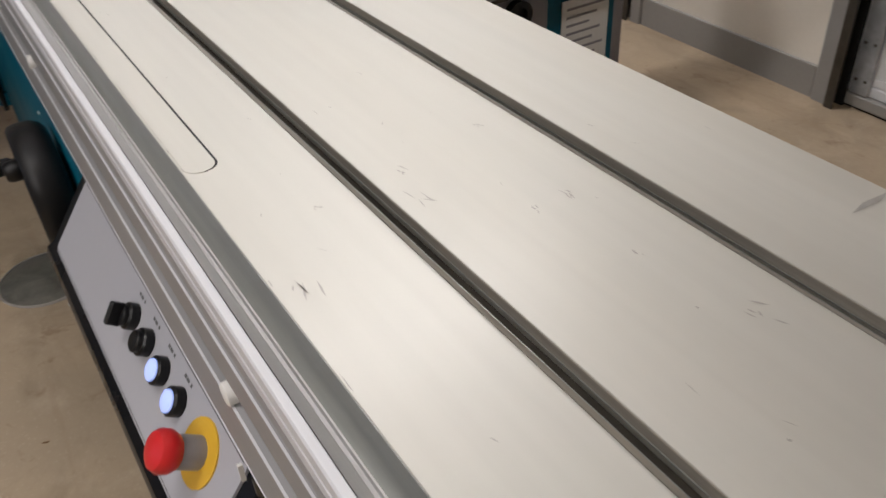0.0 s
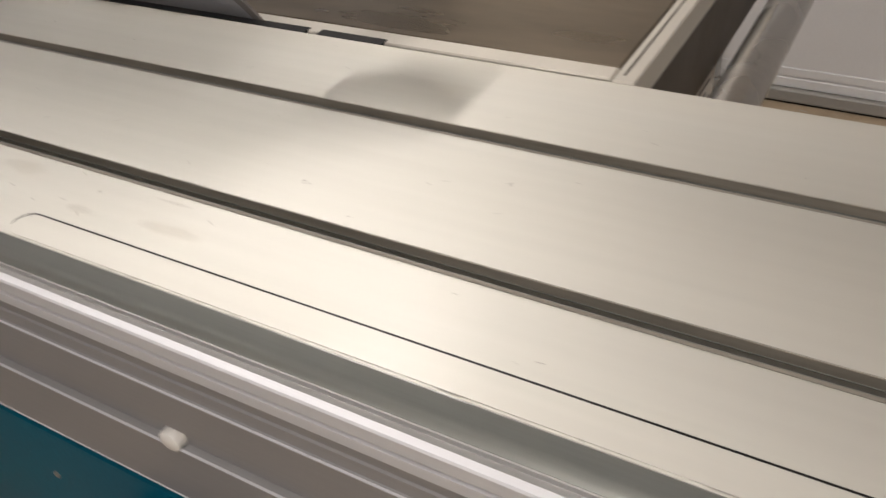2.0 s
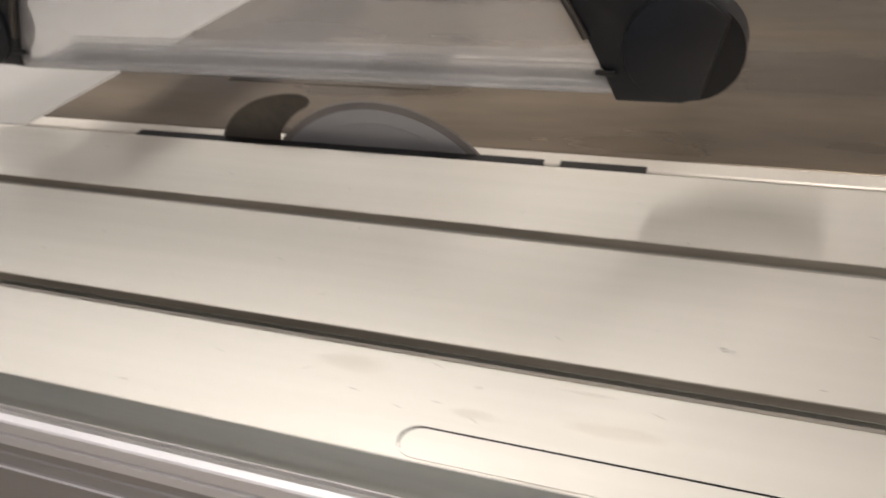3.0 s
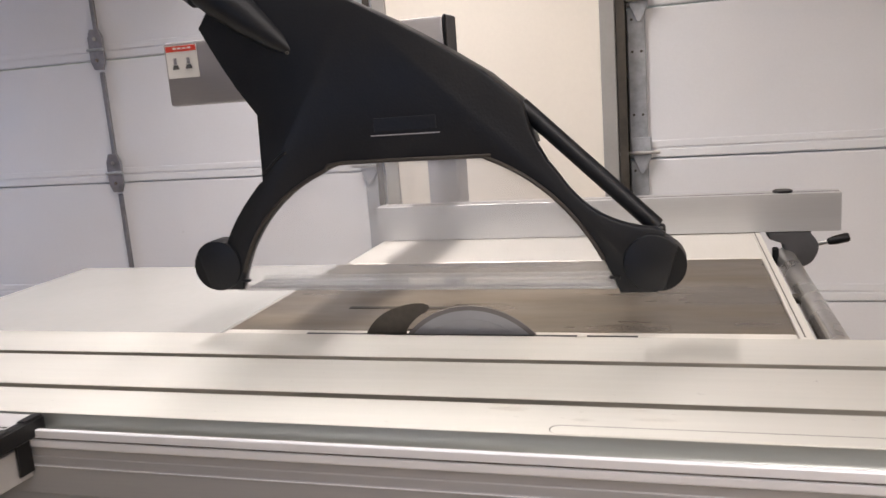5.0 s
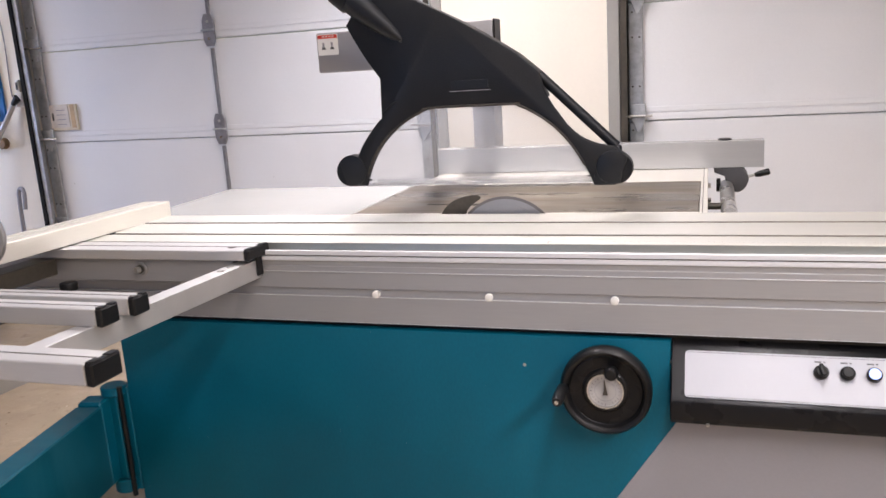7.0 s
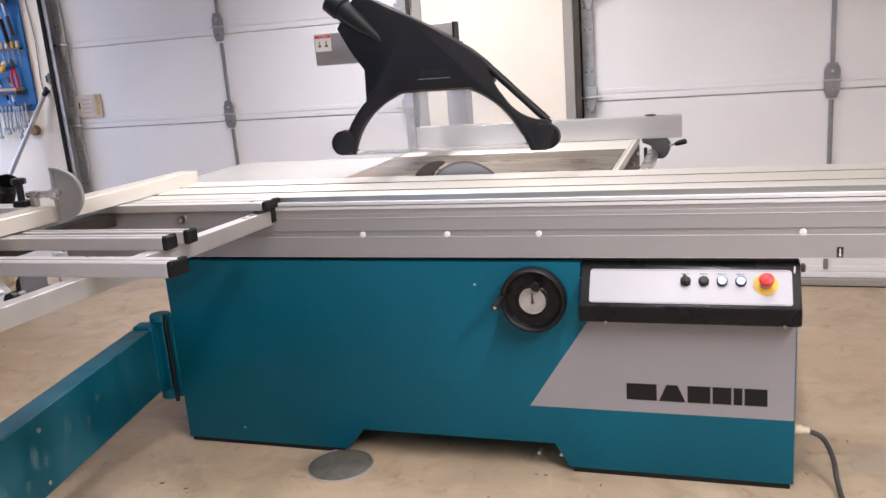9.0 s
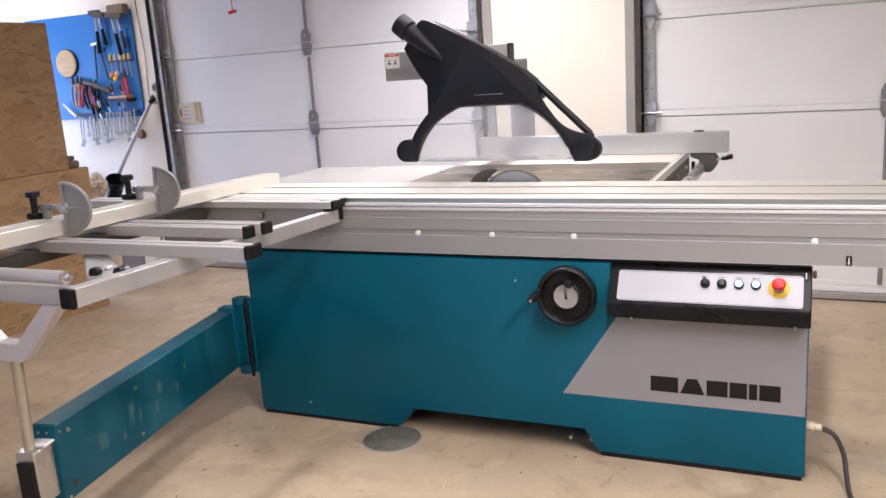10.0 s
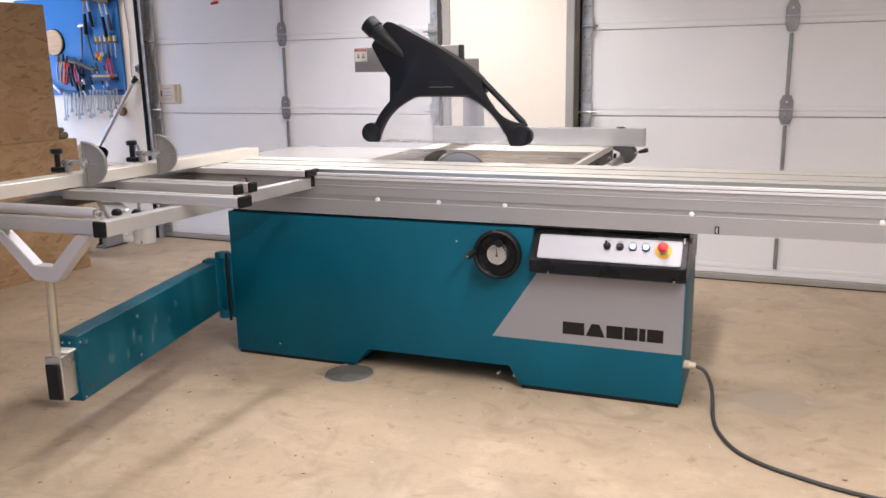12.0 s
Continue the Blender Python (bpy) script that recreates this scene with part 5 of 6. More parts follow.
part("end_plate", box(length + 0.0004, length + 0.004, -0.038, 0.038, 0.206, 0.438, 0.001), TEAL, beam_arm, turn=turn)
part("arm_neck", box(-0.005, 0.0545, -0.034, 0.036, 0.200, 0.450, 0.006), TEAL, swing, "teal hinge neck", turn=turn)
part("hinge_plate", box(-0.075, -0.024, -0.022, 0.03, 0.200, 0.450, 0.003), TEAL, swing, "teal hinge plate")
part("hinge_lug", prism(arc(0.0, 0.0, 0.036, 0, 360, 20)[:-1], "z", 0.4505, 0.476, 0.003), TEAL, swing, "teal hinge lug", turn=Matrix.Translation((-0.046, 0.0, 0)))
part("hinge_lug", prism(arc(0.0, 0.0, 0.036, 0, 360, 20)[:-1], "z", 0.160, 0.1995, 0.003), TEAL, swing, "teal hinge lug", turn=Matrix.Translation((-0.046, 0.0, 0)))
part("hinge_web", box(-0.05, -0.0005, 0.0, 0.04, 0.158, 0.470, 0.003), TEAL, swing)
part("hinge_pin", rod((-0.014, -0.016, 0.150), (-0.014, -0.016, 0.478), 0.0075, sides=12), BLACK, swing, "dark hinge pin")
for along, z, r, mt in ((length - 0.045, 0.405, 0.0075, STEEL), (length - 0.045, 0.244, 0.0085, DARK_STEEL), (length - 0.37, 0.395, 0.0065, STEEL), (length - 0.37, 0.238, 0.0065, STEEL),
                        (length - 0.012, 0.415, 0.0035, STEEL), (length - 0.012, 0.216, 0.0035, STEEL)):
    part("screw", rod(turn @ Vector((along, 0.0375, z)), turn @ Vector((along, 0.0425, z)), r, sides=12), mt, beam_arm)
for o in (-0.015, 0.012):
    part("screw", rod(turn @ Vector((length + 0.004, o, 0.417)), turn @ Vector((length + 0.0065, o, 0.417)), 0.0035, sides=10), STEEL, beam_arm)
rng = random.Random(31)
for along, z, wide, tall in ((length - 0.33, 0.335, 0.05, 0.12), (length - 0.375, 0.300, 0.03, 0.07), (length - 0.50, 0.345, 0.05, 0.09), (length - 0.47, 0.29, 0.03, 0.08), (length - 0.66, 0.36, 0.04, 0.05),
                             (length - 0.18, 0.30, 0.06, 0.09), (length - 0.60, 0.31, 0.03, 0.06), (length - 0.29, 0.27, 0.03, 0.06)):
    bm = bmesh.new()
    lean = rng.uniform(-0.006, 0.006)
    bm.faces.new([bm.verts.new((u, 0.0386, v)) for u, v in ((along - wide / 2, z - tall / 2), (along + wide / 2, z - tall / 2), (along + wide / 2 + lean, z + tall / 2), (along - wide / 2 + lean, z + tall / 2))])
    part("rub_mark", bm, TEAL_RUB, beam_arm, "pale rubbed smear", turn=turn, smooth=0)
block = part("end_block", box(length + 0.0045, length + 0.080, -0.036, 0.026, 0.236, 0.392, 0.003), STEEL, swing, "bare steel end block", turn=turn)
part("block_pad", box(length + 0.0805, length + 0.090, -0.030, 0.020, 0.242, 0.366, 0.003), BLACK, block, "black rubber pad", turn=turn)
part("block_top", box(length + 0.002, length + 0.045, -0.024, 0.032, 0.3925, 0.400, 0.002), BUCKET, block, turn=turn)
part("block_bolt", rod(turn @ Vector((length + 0.04, 0, 0.222)), turn @ Vector((length + 0.04, 0, 0.236)), 0.01, sides=10), STEEL, block)

# ---- crosscut fence with two flip stops ----
xf = thing("crosscut_fence", (-0.12, -0.6, 0.886), "long pale aluminium crosscut fence across the sliding table", "crosscut fence")
FX0, FX1, FZ0, FZ1 = -0.170, -0.080, 0.8850, 0.932
outline = [(FX1, FZ0), (FX1, FZ1 - 0.003), (FX1 - 0.002, FZ1), (FX1 - 0.028, FZ1), (FX1 - 0.028, FZ1 - 0.006), (FX1 - 0.036, FZ1 - 0.006), (FX1 - 0.036, FZ1),
           (FX1 - 0.060, FZ1), (FX1 - 0.060, FZ1 - 0.006), (FX1 - 0.068, FZ1 - 0.006), (FX1 - 0.068, FZ1), (FX0 + 0.002, FZ1), (FX0, FZ1 - 0.003), (FX0, FZ0)]
bar = part("fence_bar", prism(outline, "y", -1.95, 0.402), ALU_WHITE, xf, "pale aluminium fence profile", smooth=0, turn=XT)
part("fence_end", box(FX0 + 0.001, FX1 - 0.001, 0.4022, 0.405, FZ0 + 0.001, FZ1 - 0.001), ALU_WHITE, bar, turn=XT)
for y in (0.29, 0.13):
    part("foot", box(FX1 - 0.03, FX1 + 0.003, y - 0.010, y + 0.010, FZ0 - 0.006, FZ0), BLACK, bar, turn=XT)


def flip_stop(y):
    s = thing("flip_stop", XT @ Vector((FX1 - 0.02, y, FZ1)), "cast aluminium flip stop with black clamp knob on the fence", "flip stop", "flip stops on the fence")
    lean = XT @ Matrix.Translation((-0.074, y, 0)) @ pose(0, 0, 0, 0, 0, 24) @ Matrix.Translation((0.074, -y, 0))
    half = [(-0.074, 0.879), (-0.074, 1.051)] + arc(-0.074, 0.965, 0.086, 90, -90, 24)
    plate = part("stop_plate", prism(half, "y", y - 0.004, y + 0.004, 0.0015), CAST_ALU, s, "half-round cast stop plate", turn=lean)
    bm = prism(arc(-0.074, 0.965, 0.0862, 90, -90, 24) + arc(-0.074, 0.965, 0.0775, -90, 90, 24), "y", y - 0.018, y - 0.0041, 0.001)
    box(-0.0735, 0.004, y - 0.012, y - 0.0041, 0.961, 0.969, bm=bm)
    box(-0.0735, -0.066, y - 0.014, y - 0.0041, 0.880, 1.050, bm=bm)
    part("plate_rib", bm, CAST_ALU, plate, turn=lean)
    part("pivot", rod(XT @ Vector((-0.180, y + 0.004, 0.969)), XT @ Vector((-0.075, y + 0.004, 0.969)), 0.011, sides=18, bevel=0.002), STEEL, s, "steel pivot shaft")
    part("pivot_collar", rod(XT @ Vector((-0.088, y + 0.004, 0.969)), XT @ Vector((-0.062, y + 0.004, 0.969)), 0.018, sides=20, bevel=0.003), ALU, s)
    blk = part("stop_block", box(-0.222, -0.172, y - 0.022, y + 0.024, FZ1 + 0.0005, FZ1 + 0.020, 0.004), BLACK, s, "black stop block", turn=XT)
    part("bearing", box(-0.168, -0.146, y - 0.008, y + 0.016, FZ1 + 0.0005, 0.980, 0.004), CAST_ALU, s, turn=XT)
    part("pivot_nut", rod(XT @ Vector((-0.062, y + 0.004, 0.969)), XT @ Vector((-0.052, y + 0.004, 0.969)), 0.010, sides=6), STEEL, s)
    part("knob_stem", rod(XT @ Vector((-0.197, y - 0.006, FZ1 + 0.0205)), XT @ Vector((-0.197, y - 0.006, 1.002)), 0.011, sides=14), BLACK, s)
    part("knob", rod(XT @ Vector((-0.197, y - 0.006, 1.0021)), XT @ Vector((-0.197, y - 0.006, 1.022)), 0.022, sides=8, bevel=0.005), BLACK, s, "black clamp knob")
    return s


flip_stop(-0.352)
flip_stop(-0.752)

# ---- cable ----
cable = thing("power_cable", (2.07, 0.067, 0.147), "black rubber power cable running across the floor", "cable")
part("gland", lathe([(0.016, 0.0), (0.016, 0.022), (0.012, 0.024), (0.012, 0.042), (0.009, 0.046)], (2.0545, 0.067, 0.147), (1, 0, -0.05), 20), CREAM, cable, "pale cable gland")
pts = [(2.095, 0.067, 0.145), (2.135, 0.058, 0.128), (2.163, 0.05, 0.07), (2.172, 0.02, 0.018)]
for x, y in ((2.180, -0.06), (2.205, -0.19), (2.266, -0.323), (2.345, -0.40), (2.443, -0.453), (2.603, -0.512), (2.80, -0.545), (3.10, -0.56), (3.6, -0.50)):
    pts.append((x, y, floor_z(y) + 0.0075))
part("cord", hose(pts, 0.0075, 12), RUBBER, cable, smooth=1.2)

# ---- things on and in the floor ----
fp = Vector((0.645, -0.088, floor_z(-0.088) + 0.0005))
plate = thing("floor_plate", fp, "greasy round steel cover plate lying on the concrete beside the cabinet", "plate")
part("disc", lathe([(0.106, 0), (0.106, 0.004), (0.103, 0.0055), (0, 0.0058)], fp, (0, 0, 1), 44), GREASE, plate)
part("rim", lathe([(0.1075, 0), (0.1075, 0.0045), (0.108, 0.0060), (0.1100, 0.0055), (0.111, 0.0), (0.1075, 0.0)], fp, (0, 0, 1), 44), SCUFF, plate, "dark rusty rim")


def floor_stain(x, y, w, d, material, label, lift=0.0012):
    bm = bmesh.new()
    bm.faces.new([bm.verts.new((x + u, y + v, floor_z(y + v) + lift)) for u, v in ((-w / 2, -d / 2), (w / 2, -d / 2), (w / 2, d / 2), (-w / 2, d / 2))])
    solo("floor_patch", bm, material, label, "floor patch", "structure", smooth=0, place=(x, y, floor_z(y)))


floor_stain(2.39, 0.205, 0.58, 0.44, PALE_CEMENT, "pale cement patch on the concrete floor")
floor_stain(0.60, -0.10, 0.34, 0.26, DARK_SMUDGE, "dark oily stain round the steel plate")
floor_stain(-0.35, -0.80, 0.30, 0.14, DARK_SMUDGE, "dark stain on the concrete")


def chips(count, material, label, size, seed):
    r = random.Random(seed)
    bm = bmesh.new()
    for k in range(count):
        x, y = r.uniform(-1.8, 3.4), r.uniform(-1.8, 1.9)
        if 0 < x < 2.05 and -0.03 < y < 0.5:
            continue
        s, a = r.uniform(*size), r.uniform(0, math.pi)
        own = bmesh.new()
        t = r.uniform(0.15, 0.5)
        q = [(-s, -s * t), (s * r.uniform(0.5, 1), -s * t), (s, s * t * r.uniform(0.3, 1)), (-s * r.uniform(0.3, 1), s * t)]
        low = [own.verts.new((u, v, 0)) for u, v in q]
        high = [own.verts.new((u * 0.8, v * 0.8, s * 0.18 + 0.0006)) for u, v in q]
        own.faces.new(high)
        for i in range(4):
            own.faces.new((low[i], low[i - 1], high[i - 1], high[i]))
        own.transform(Matrix.Translation((x, y, floor_z(y) + 0.0006)) @ Matrix.Rotation(a, 4, "Z"))
        merge(bm, own)
    solo("wood_chips", bm, material, label, "wood chips", "stuff", smooth=0)


chips(150, CREAM, "pale wood chips scattered on the concrete", (0.002, 0.0055), 11)
chips(210, DARK_CHIP, "dark brown wood chips scattered on the concrete", (0.003, 0.009), 12)

# ---- strand board crates ----
CRATE_TURN = Matrix.Translation((-2.09, 1.26, 0)) @ pose(0, 0, 0, 0, 0, -5) @ Matrix.Translation((2.09, -1.26, 0))


def strand_crate(x0, x1, y0, y1, z0, z1, label):
    """A closed crate of strand board sheets butted at the corners, with corner battens inside the joints."""
    c = thing("strand_board_crate", ((x0 + x1) / 2, (y0 + y1) / 2, z0), label, "crate", "stacked crates")
    t = 0.018
    part("side_panel", box(x1 - t, x1, y0, y1, z0, z1, 0.0012), OSB, c, turn=CRATE_TURN)
    part("side_panel", box(x0, x0 + t, y0, y1, z0, z1, 0.0012), OSB, c, turn=CRATE_TURN)
    part("end_panel", box(x0 + t + 0.0006, x1 - t - 0.0006, y0 + 0.001, y0 + t, z0, z1 - 0.0005, 0.0012), OSB, c, turn=CRATE_TURN)
    part("end_panel", box(x0 + t + 0.0006, x1 - t - 0.0006, y1 - t, y1 - 0.001, z0, z1 - 0.0005, 0.0012), OSB, c, turn=CRATE_TURN)
    part("lid", box(x0 + t + 0.0006, x1 - t - 0.0006, y0 + t + 0.0006, y1 - t - 0.0006, z1 - t, z1 - 0.0008, 0.0012), OSB, c, turn=CRATE_TURN)
    for sy in (y0 + 0.03, y1 - 0.03):
        for k in range(4):
            z = z0 + (z1 - z0) * (0.1 + 0.27 * k)
            part("screw", rod(CRATE_TURN @ Vector((x1 - 0.001, sy, z)), CRATE_TURN @ Vector((x1 + 0.0008, sy, z)), 0.004, sides=8), DARK_STEEL, c)
    return c


strand_crate(-2.95, -2.09, 0.05, 1.225, floor_z(0.6) - 0.008, 0.868, "large brown strand board crate standing on the floor")
strand_crate(-2.95, -2.12, 0.05, 1.115, 0.869, 1.742, "brown strand board crate stacked on a larger one")

# ---- wall things ----
BOARD_TURN = WALL_TURN @ Matrix.Translation((0.082, 0, -0.012))


def on_wall(x, z, out=0.03):
    return BOARD_TURN @ Vector((x, -out, z))


def wp(x, z, out=0.03):
    return WALL_TURN @ Vector((x, -out, z))


board = thing("tool_board", wp(-3.1, 1.1, 0.02), "blue painted tool board hung with hand tools", "tool board")
part("board_panel", box(-3.66, -2.543, -0.018, -0.0005, 1.118, 1.898, 0.002), BOARD_BLUE, board, "blue painted panel", turn=WALL_TURN)
part("screwdriver_rack", box(-2.80, -2.565, -0.055, -0.0185, 1.528, 1.541, 0.002), DARK_STEEL, board, "dark screwdriver rack", turn=WALL_TURN)
part("tool_tray", box(-2.80, -2.61, -0.10, -0.0185, 1.262, 1.280, 0.003), WOOD, board, "pale wooden tray", turn=WALL_TURN)
part("tray_edge", box(-2.78, -2.60, -0.11, -0.0185, 1.235, 1.245, 0.003), DARK_STEEL, board, turn=WALL_TURN)
part("wrench_rail", box(-3.30, -2.58, -0.04, -0.0185, 1.150, 1.160, 0.002), DARK_STEEL, board, "dark wrench rail", turn=WALL_TURN)
can = thing("green_box", wp(-2.63, 1.90), "small olive green box on top of the tool board", "box", "tools on the board")
part("body", box(-2.715, -2.545, -0.075, -0.0185, 1.868, 1.935, 0.006), OLIVE, can, turn=WALL_TURN)


def wrench(x, top, low, lean):
    """A combination wrench hanging by its ring."""
    w = thing("wrench", wp(x, top), "chrome combination wrench hanging on the tool board", "wrench", "wrenches on the board")
    size = top - low
    hold = Matrix.Translation((x, 0, top)) @ pose(0, 0, 0, 0, lean, 0) @ Matrix.Translation((-x, 0, -top))
    part("shaft", prism([(x - 0.0065, top - 0.012), (x + 0.0065, top - 0.012), (x + 0.0055, low + 0.02), (x - 0.0055, low + 0.02)], "y", -0.047, -0.041, 0.001), TOOL_STEEL, w, turn=WALL_TURN @ hold)
    r = 0.011 + 0.035 * size
    jaw = arc(x, low + 0.006, r, 130, 410, 12) + [(x + r * 0.35, low + 0.012), (x - r * 0.35, low + 0.012)]
    part("jaw", prism([(u, 2 * (low + 0.006) - v) for u, v in jaw], "y", -0.049, -0.040, 0.001), TOOL_STEEL, w, turn=WALL_TURN @ hold)
    part("ring", prism(arc(x, top, 0.009 + 0.02 * size, 0, 360, 14)[:-1], "y", -0.049, -0.040, 0.001), TOOL_STEEL, w, turn=WALL_TURN @ hold)


for x, top, low, lean in ((-3.185, 1.128, 0.911, 4), (-3.155, 1.12, 0.935, 7), (-3.075, 1.125, 0.95, -3), (-3.036, 1.12, 0.921, 1), (-2.995, 1.13, 0.955, 5), (-2.895, 1.15, 0.932, 8), (-2.865, 1.15, 0.945, 4),
                          (-2.825, 1.15, 0.998, 0), (-2.790, 1.15, 0.975, 3), (-2.755, 1.15, 0.990, 6), (-2.720, 1.15, 1.0, 2), (-2.680, 1.145, 0.939, 5), (-2.612, 1.165, 1.047, 3), (-2.945, 1.14, 0.985, -4),
                          (-2.650, 1.15, 1.01, -2), (-2.700, 1.145, 0.985, -3), (-3.115, 1.12, 0.985, 2)):
    wrench(x, top, low, lean)


def hammer(x, top, low_x, low, material, label):
    h = thing("hammer", wp(x, top), label, "hammer", "tools on the board")
    part("head", box(x - 0.055, x + 0.055, -0.075, -0.045, top - 0.016, top + 0.018, 0.005), DARK_STEEL, h, turn=WALL_TURN)
    part("shaft", rod(wp(x, top - 0.017, 0.055), wp(x * 0.55 + low_x * 0.45, top * 0.55 + low * 0.45, 0.05), 0.009, sides=10), STEEL, h)
    part("grip", rod(wp(x * 0.55 + low_x * 0.45, top * 0.55 + low * 0.45, 0.05), wp(low_x, low, 0.045), 0.0125, 0.016, sides=12, bevel=0.003), material, h)


hammer(-2.85, 1.895, -2.873, 1.60, BLACK, "hammer with black rubber grip hanging on the board")
hammer(-2.815, 1.875, -2.796, 1.656, BLACK, "small hammer with black grip hanging on the board")
hammer(-2.69, 1.862, -2.661, 1.573, BLACK, "hammer with black rubber grip hanging on the board")
hammer(-2.635, 1.850, -2.608, 1.622, DARK_GREY, "small hammer with grey grip hanging on the board")
tee = thing("tee_wrench", wp(-2.912, 1.671), "dark socket wrench with a bright cross handle", "wrench", "tools on the board")
part("cross_handle", rod(wp(-2.945, 1.668, 0.045), wp(-2.880, 1.676, 0.045), 0.011, sides=12, bevel=0.003), PAPER, tee)
part("shaft", rod(wp(-2.912, 1.660, 0.045), wp(-2.945, 1.417, 0.04), 0.007, sides=10), DARK_STEEL, tee)
bar_tool = thing("pry_bar", wp(-2.86, 1.60), "long thin dark pry bar on the board", "pry bar", "tools on the board")
part("shaft", rod(wp(-2.868, 1.595, 0.035), wp(-2.83, 1.40, 0.035), 0.006, sides=10), DARK_STEEL, bar_tool)
rng = random.Random(21)
for k in range(5):
    x = -2.775 + 0.047 * k
    d = thing("screwdriver", wp(x, 1.54), "screwdriver with pale handle standing in the rack", "screwdriver", "tools on the board")
    part("handle", rod(wp(x, 1.542, 0.04), wp(x, 1.585, 0.04), 0.013, 0.0115, sides=10, bevel=0.003), (YELLOW, CREAM, PAPER, YELLOW, CREAM)[k], d)
    part("blade", rod(wp(x, 1.527, 0.04), wp(x + rng.uniform(-0.01, 0.01), 1.43 + rng.uniform(-0.03, 0.03), 0.04), 0.004, sides=8), STEEL, d)


def pliers(x, z, material, lean, label):
    p = thing("pliers", wp(x, z), label, "pliers", "tools on the board")
    part("handle", hose([wp(x - 0.004, z + 0.07, 0.04), wp(x - 0.020, z + 0.01, 0.048), wp(x - 0.014 - lean, z - 0.10, 0.045)], 0.0085, 8), material, p)
    part("handle", hose([wp(x + 0.004, z + 0.07, 0.04), wp(x + 0.020, z + 0.01, 0.048), wp(x + 0.016 - lean, z - 0.11, 0.045)], 0.0085, 8), material, p)
    part("jaw", rod(wp(x, z + 0.065, 0.042), wp(x + lean * 0.4, z + 0.125, 0.042), 0.015, 0.005, sides=8), DARK_STEEL, p)


pliers(-3.205, 1.325, GREY_PAINT, 0.01, "grey handled pliers hanging on the board")
pliers(-3.160, 1.330, WOOD, 0.03, "brown handled pliers hanging on the board")
pliers(-3.125, 1.315, RED, 0.04, "red handled pliers hanging on the board")
pliers(-3.085, 1.290, BLACK, -0.02, "black handled pliers hanging on the board")
pliers(-3.015, 1.300, RED, -0.015, "red handled pliers hanging on the board")
pliers(-2.965, 1.285, BLACK, 0.01, "black handled pliers hanging on the board")
pliers(-2.66, 1.345, RED, -0.01, "small red handled pliers hanging on the board")
drill = thing("hand_drill", wp(-2.93, 1.35), "dark hand drill lying across hooks on the board", "hand drill", "tools on the board")
part("body", hose([wp(-3.07, 1.400, 0.06), wp(-2.95, 1.372, 0.075), wp(-2.80, 1.314, 0.06)], 0.0155, 10), DARK_STEEL, drill)
part("crank", hose([wp(-2.98, 1.375, 0.08), wp(-2.955, 1.31, 0.09), wp(-2.93, 1.27, 0.07)], 0.010, 8), BLACK, drill)
part("chuck", rod(wp(-2.93, 1.25, 0.07), wp(-2.915, 1.205, 0.07), 0.016, 0.010, sides=12), STEEL, drill)
for k, (x, z, dx, dz, r, mt) in enumerate(((-3.03, 1.23, 0.02, -0.13, 0.013, BLACK), (-2.99, 1.21, 0.05, -0.09, 0.017, BLACK), (-2.955, 1.24, -0.03, -0.12, 0.012, DARK_STEEL), (-2.88, 1.26, 0.04, -0.10, 0.012, BLACK),
                                          (-2.90, 1.33, 0.07, -0.06, 0.011, DARK_STEEL), (-2.845, 1.345, 0.06, -0.05, 0.013, BLACK), (-2.80, 1.37, 0.03, -0.08, 0.010, DARK_STEEL), (-2.72, 1.35, 0.03, -0.06, 0.012, DARK_GREY),
                                          (-2.70, 1.23, 0.01, -0.07, 0.009, STEEL), (-2.75, 1.235, 0.01, -0.06, 0.008, BLACK))):
    t = thing("hand_tool", wp(x, z), "dark worn hand tool hanging in a cluster on the board", "hand tool", "tools on the board")
    part("grip", rod(wp(x, z, 0.05), wp(x + dx * 0.6, z + dz * 0.6, 0.055), r, r * 0.9, sides=10, bevel=0.002), mt, t)
    part("shaft", rod(wp(x + dx * 0.6, z + dz * 0.6, 0.055), wp(x + dx, z + dz, 0.05), r * 0.45, sides=8), STEEL if k % 2 else DARK_STEEL, t)
knobs = thing("polishing_heads", wp(-2.74, 1.42), "bundle of orange and yellow tool heads on the board", "tool heads", "tools on the board")
for x, z, r, mt in ((-2.765, 1.435, 0.024, ORANGE), (-2.725, 1.440, 0.020, CREAM), (-2.745, 1.405, 0.022, YELLOW), (-2.785, 1.405, 0.016, DARK_STEEL)):
    part("head", lathe([(r * 0.55, 0), (r, r * 0.5), (r * 0.95, r), (r * 0.5, r * 1.4), (0, r * 1.45)], wp(x, z, 0.035), (0, -1, 0.2), 16), mt, knobs)
chisel = thing("chisel", wp(-3.29, 1.20), "bright steel chisel hanging aslant on the board", "chisel", "tools on the board")
part("blade", rod(wp(-3.355, 1.244, 0.04), wp(-3.29, 1.192, 0.04), 0.008, sides=10), PAPER, chisel)
part("handle", rod(wp(-3.29, 1.192, 0.04), wp(-3.224, 1.14, 0.04), 0.0115, sides=10, bevel=0.002), STEEL, chisel)
reel = thing("cord_reel", wp(-2.60, 0.985), "small red-brown reel hanging on the wall below the board", "reel")
part("drum", lathe([(0.034, 0), (0.036, 0.008), (0.022, 0.012), (0.022, 0.026), (0.034, 0.030), (0.030, 0.036), (0, 0.036)], wp(-2.60, 0.985, 0.001), (0, -1, 0), 20), DARK_CHIP, reel)
disc = thing("wooden_disc", wp(-3.25, 1.548), "round pale wooden disc hung on the board", "disc")
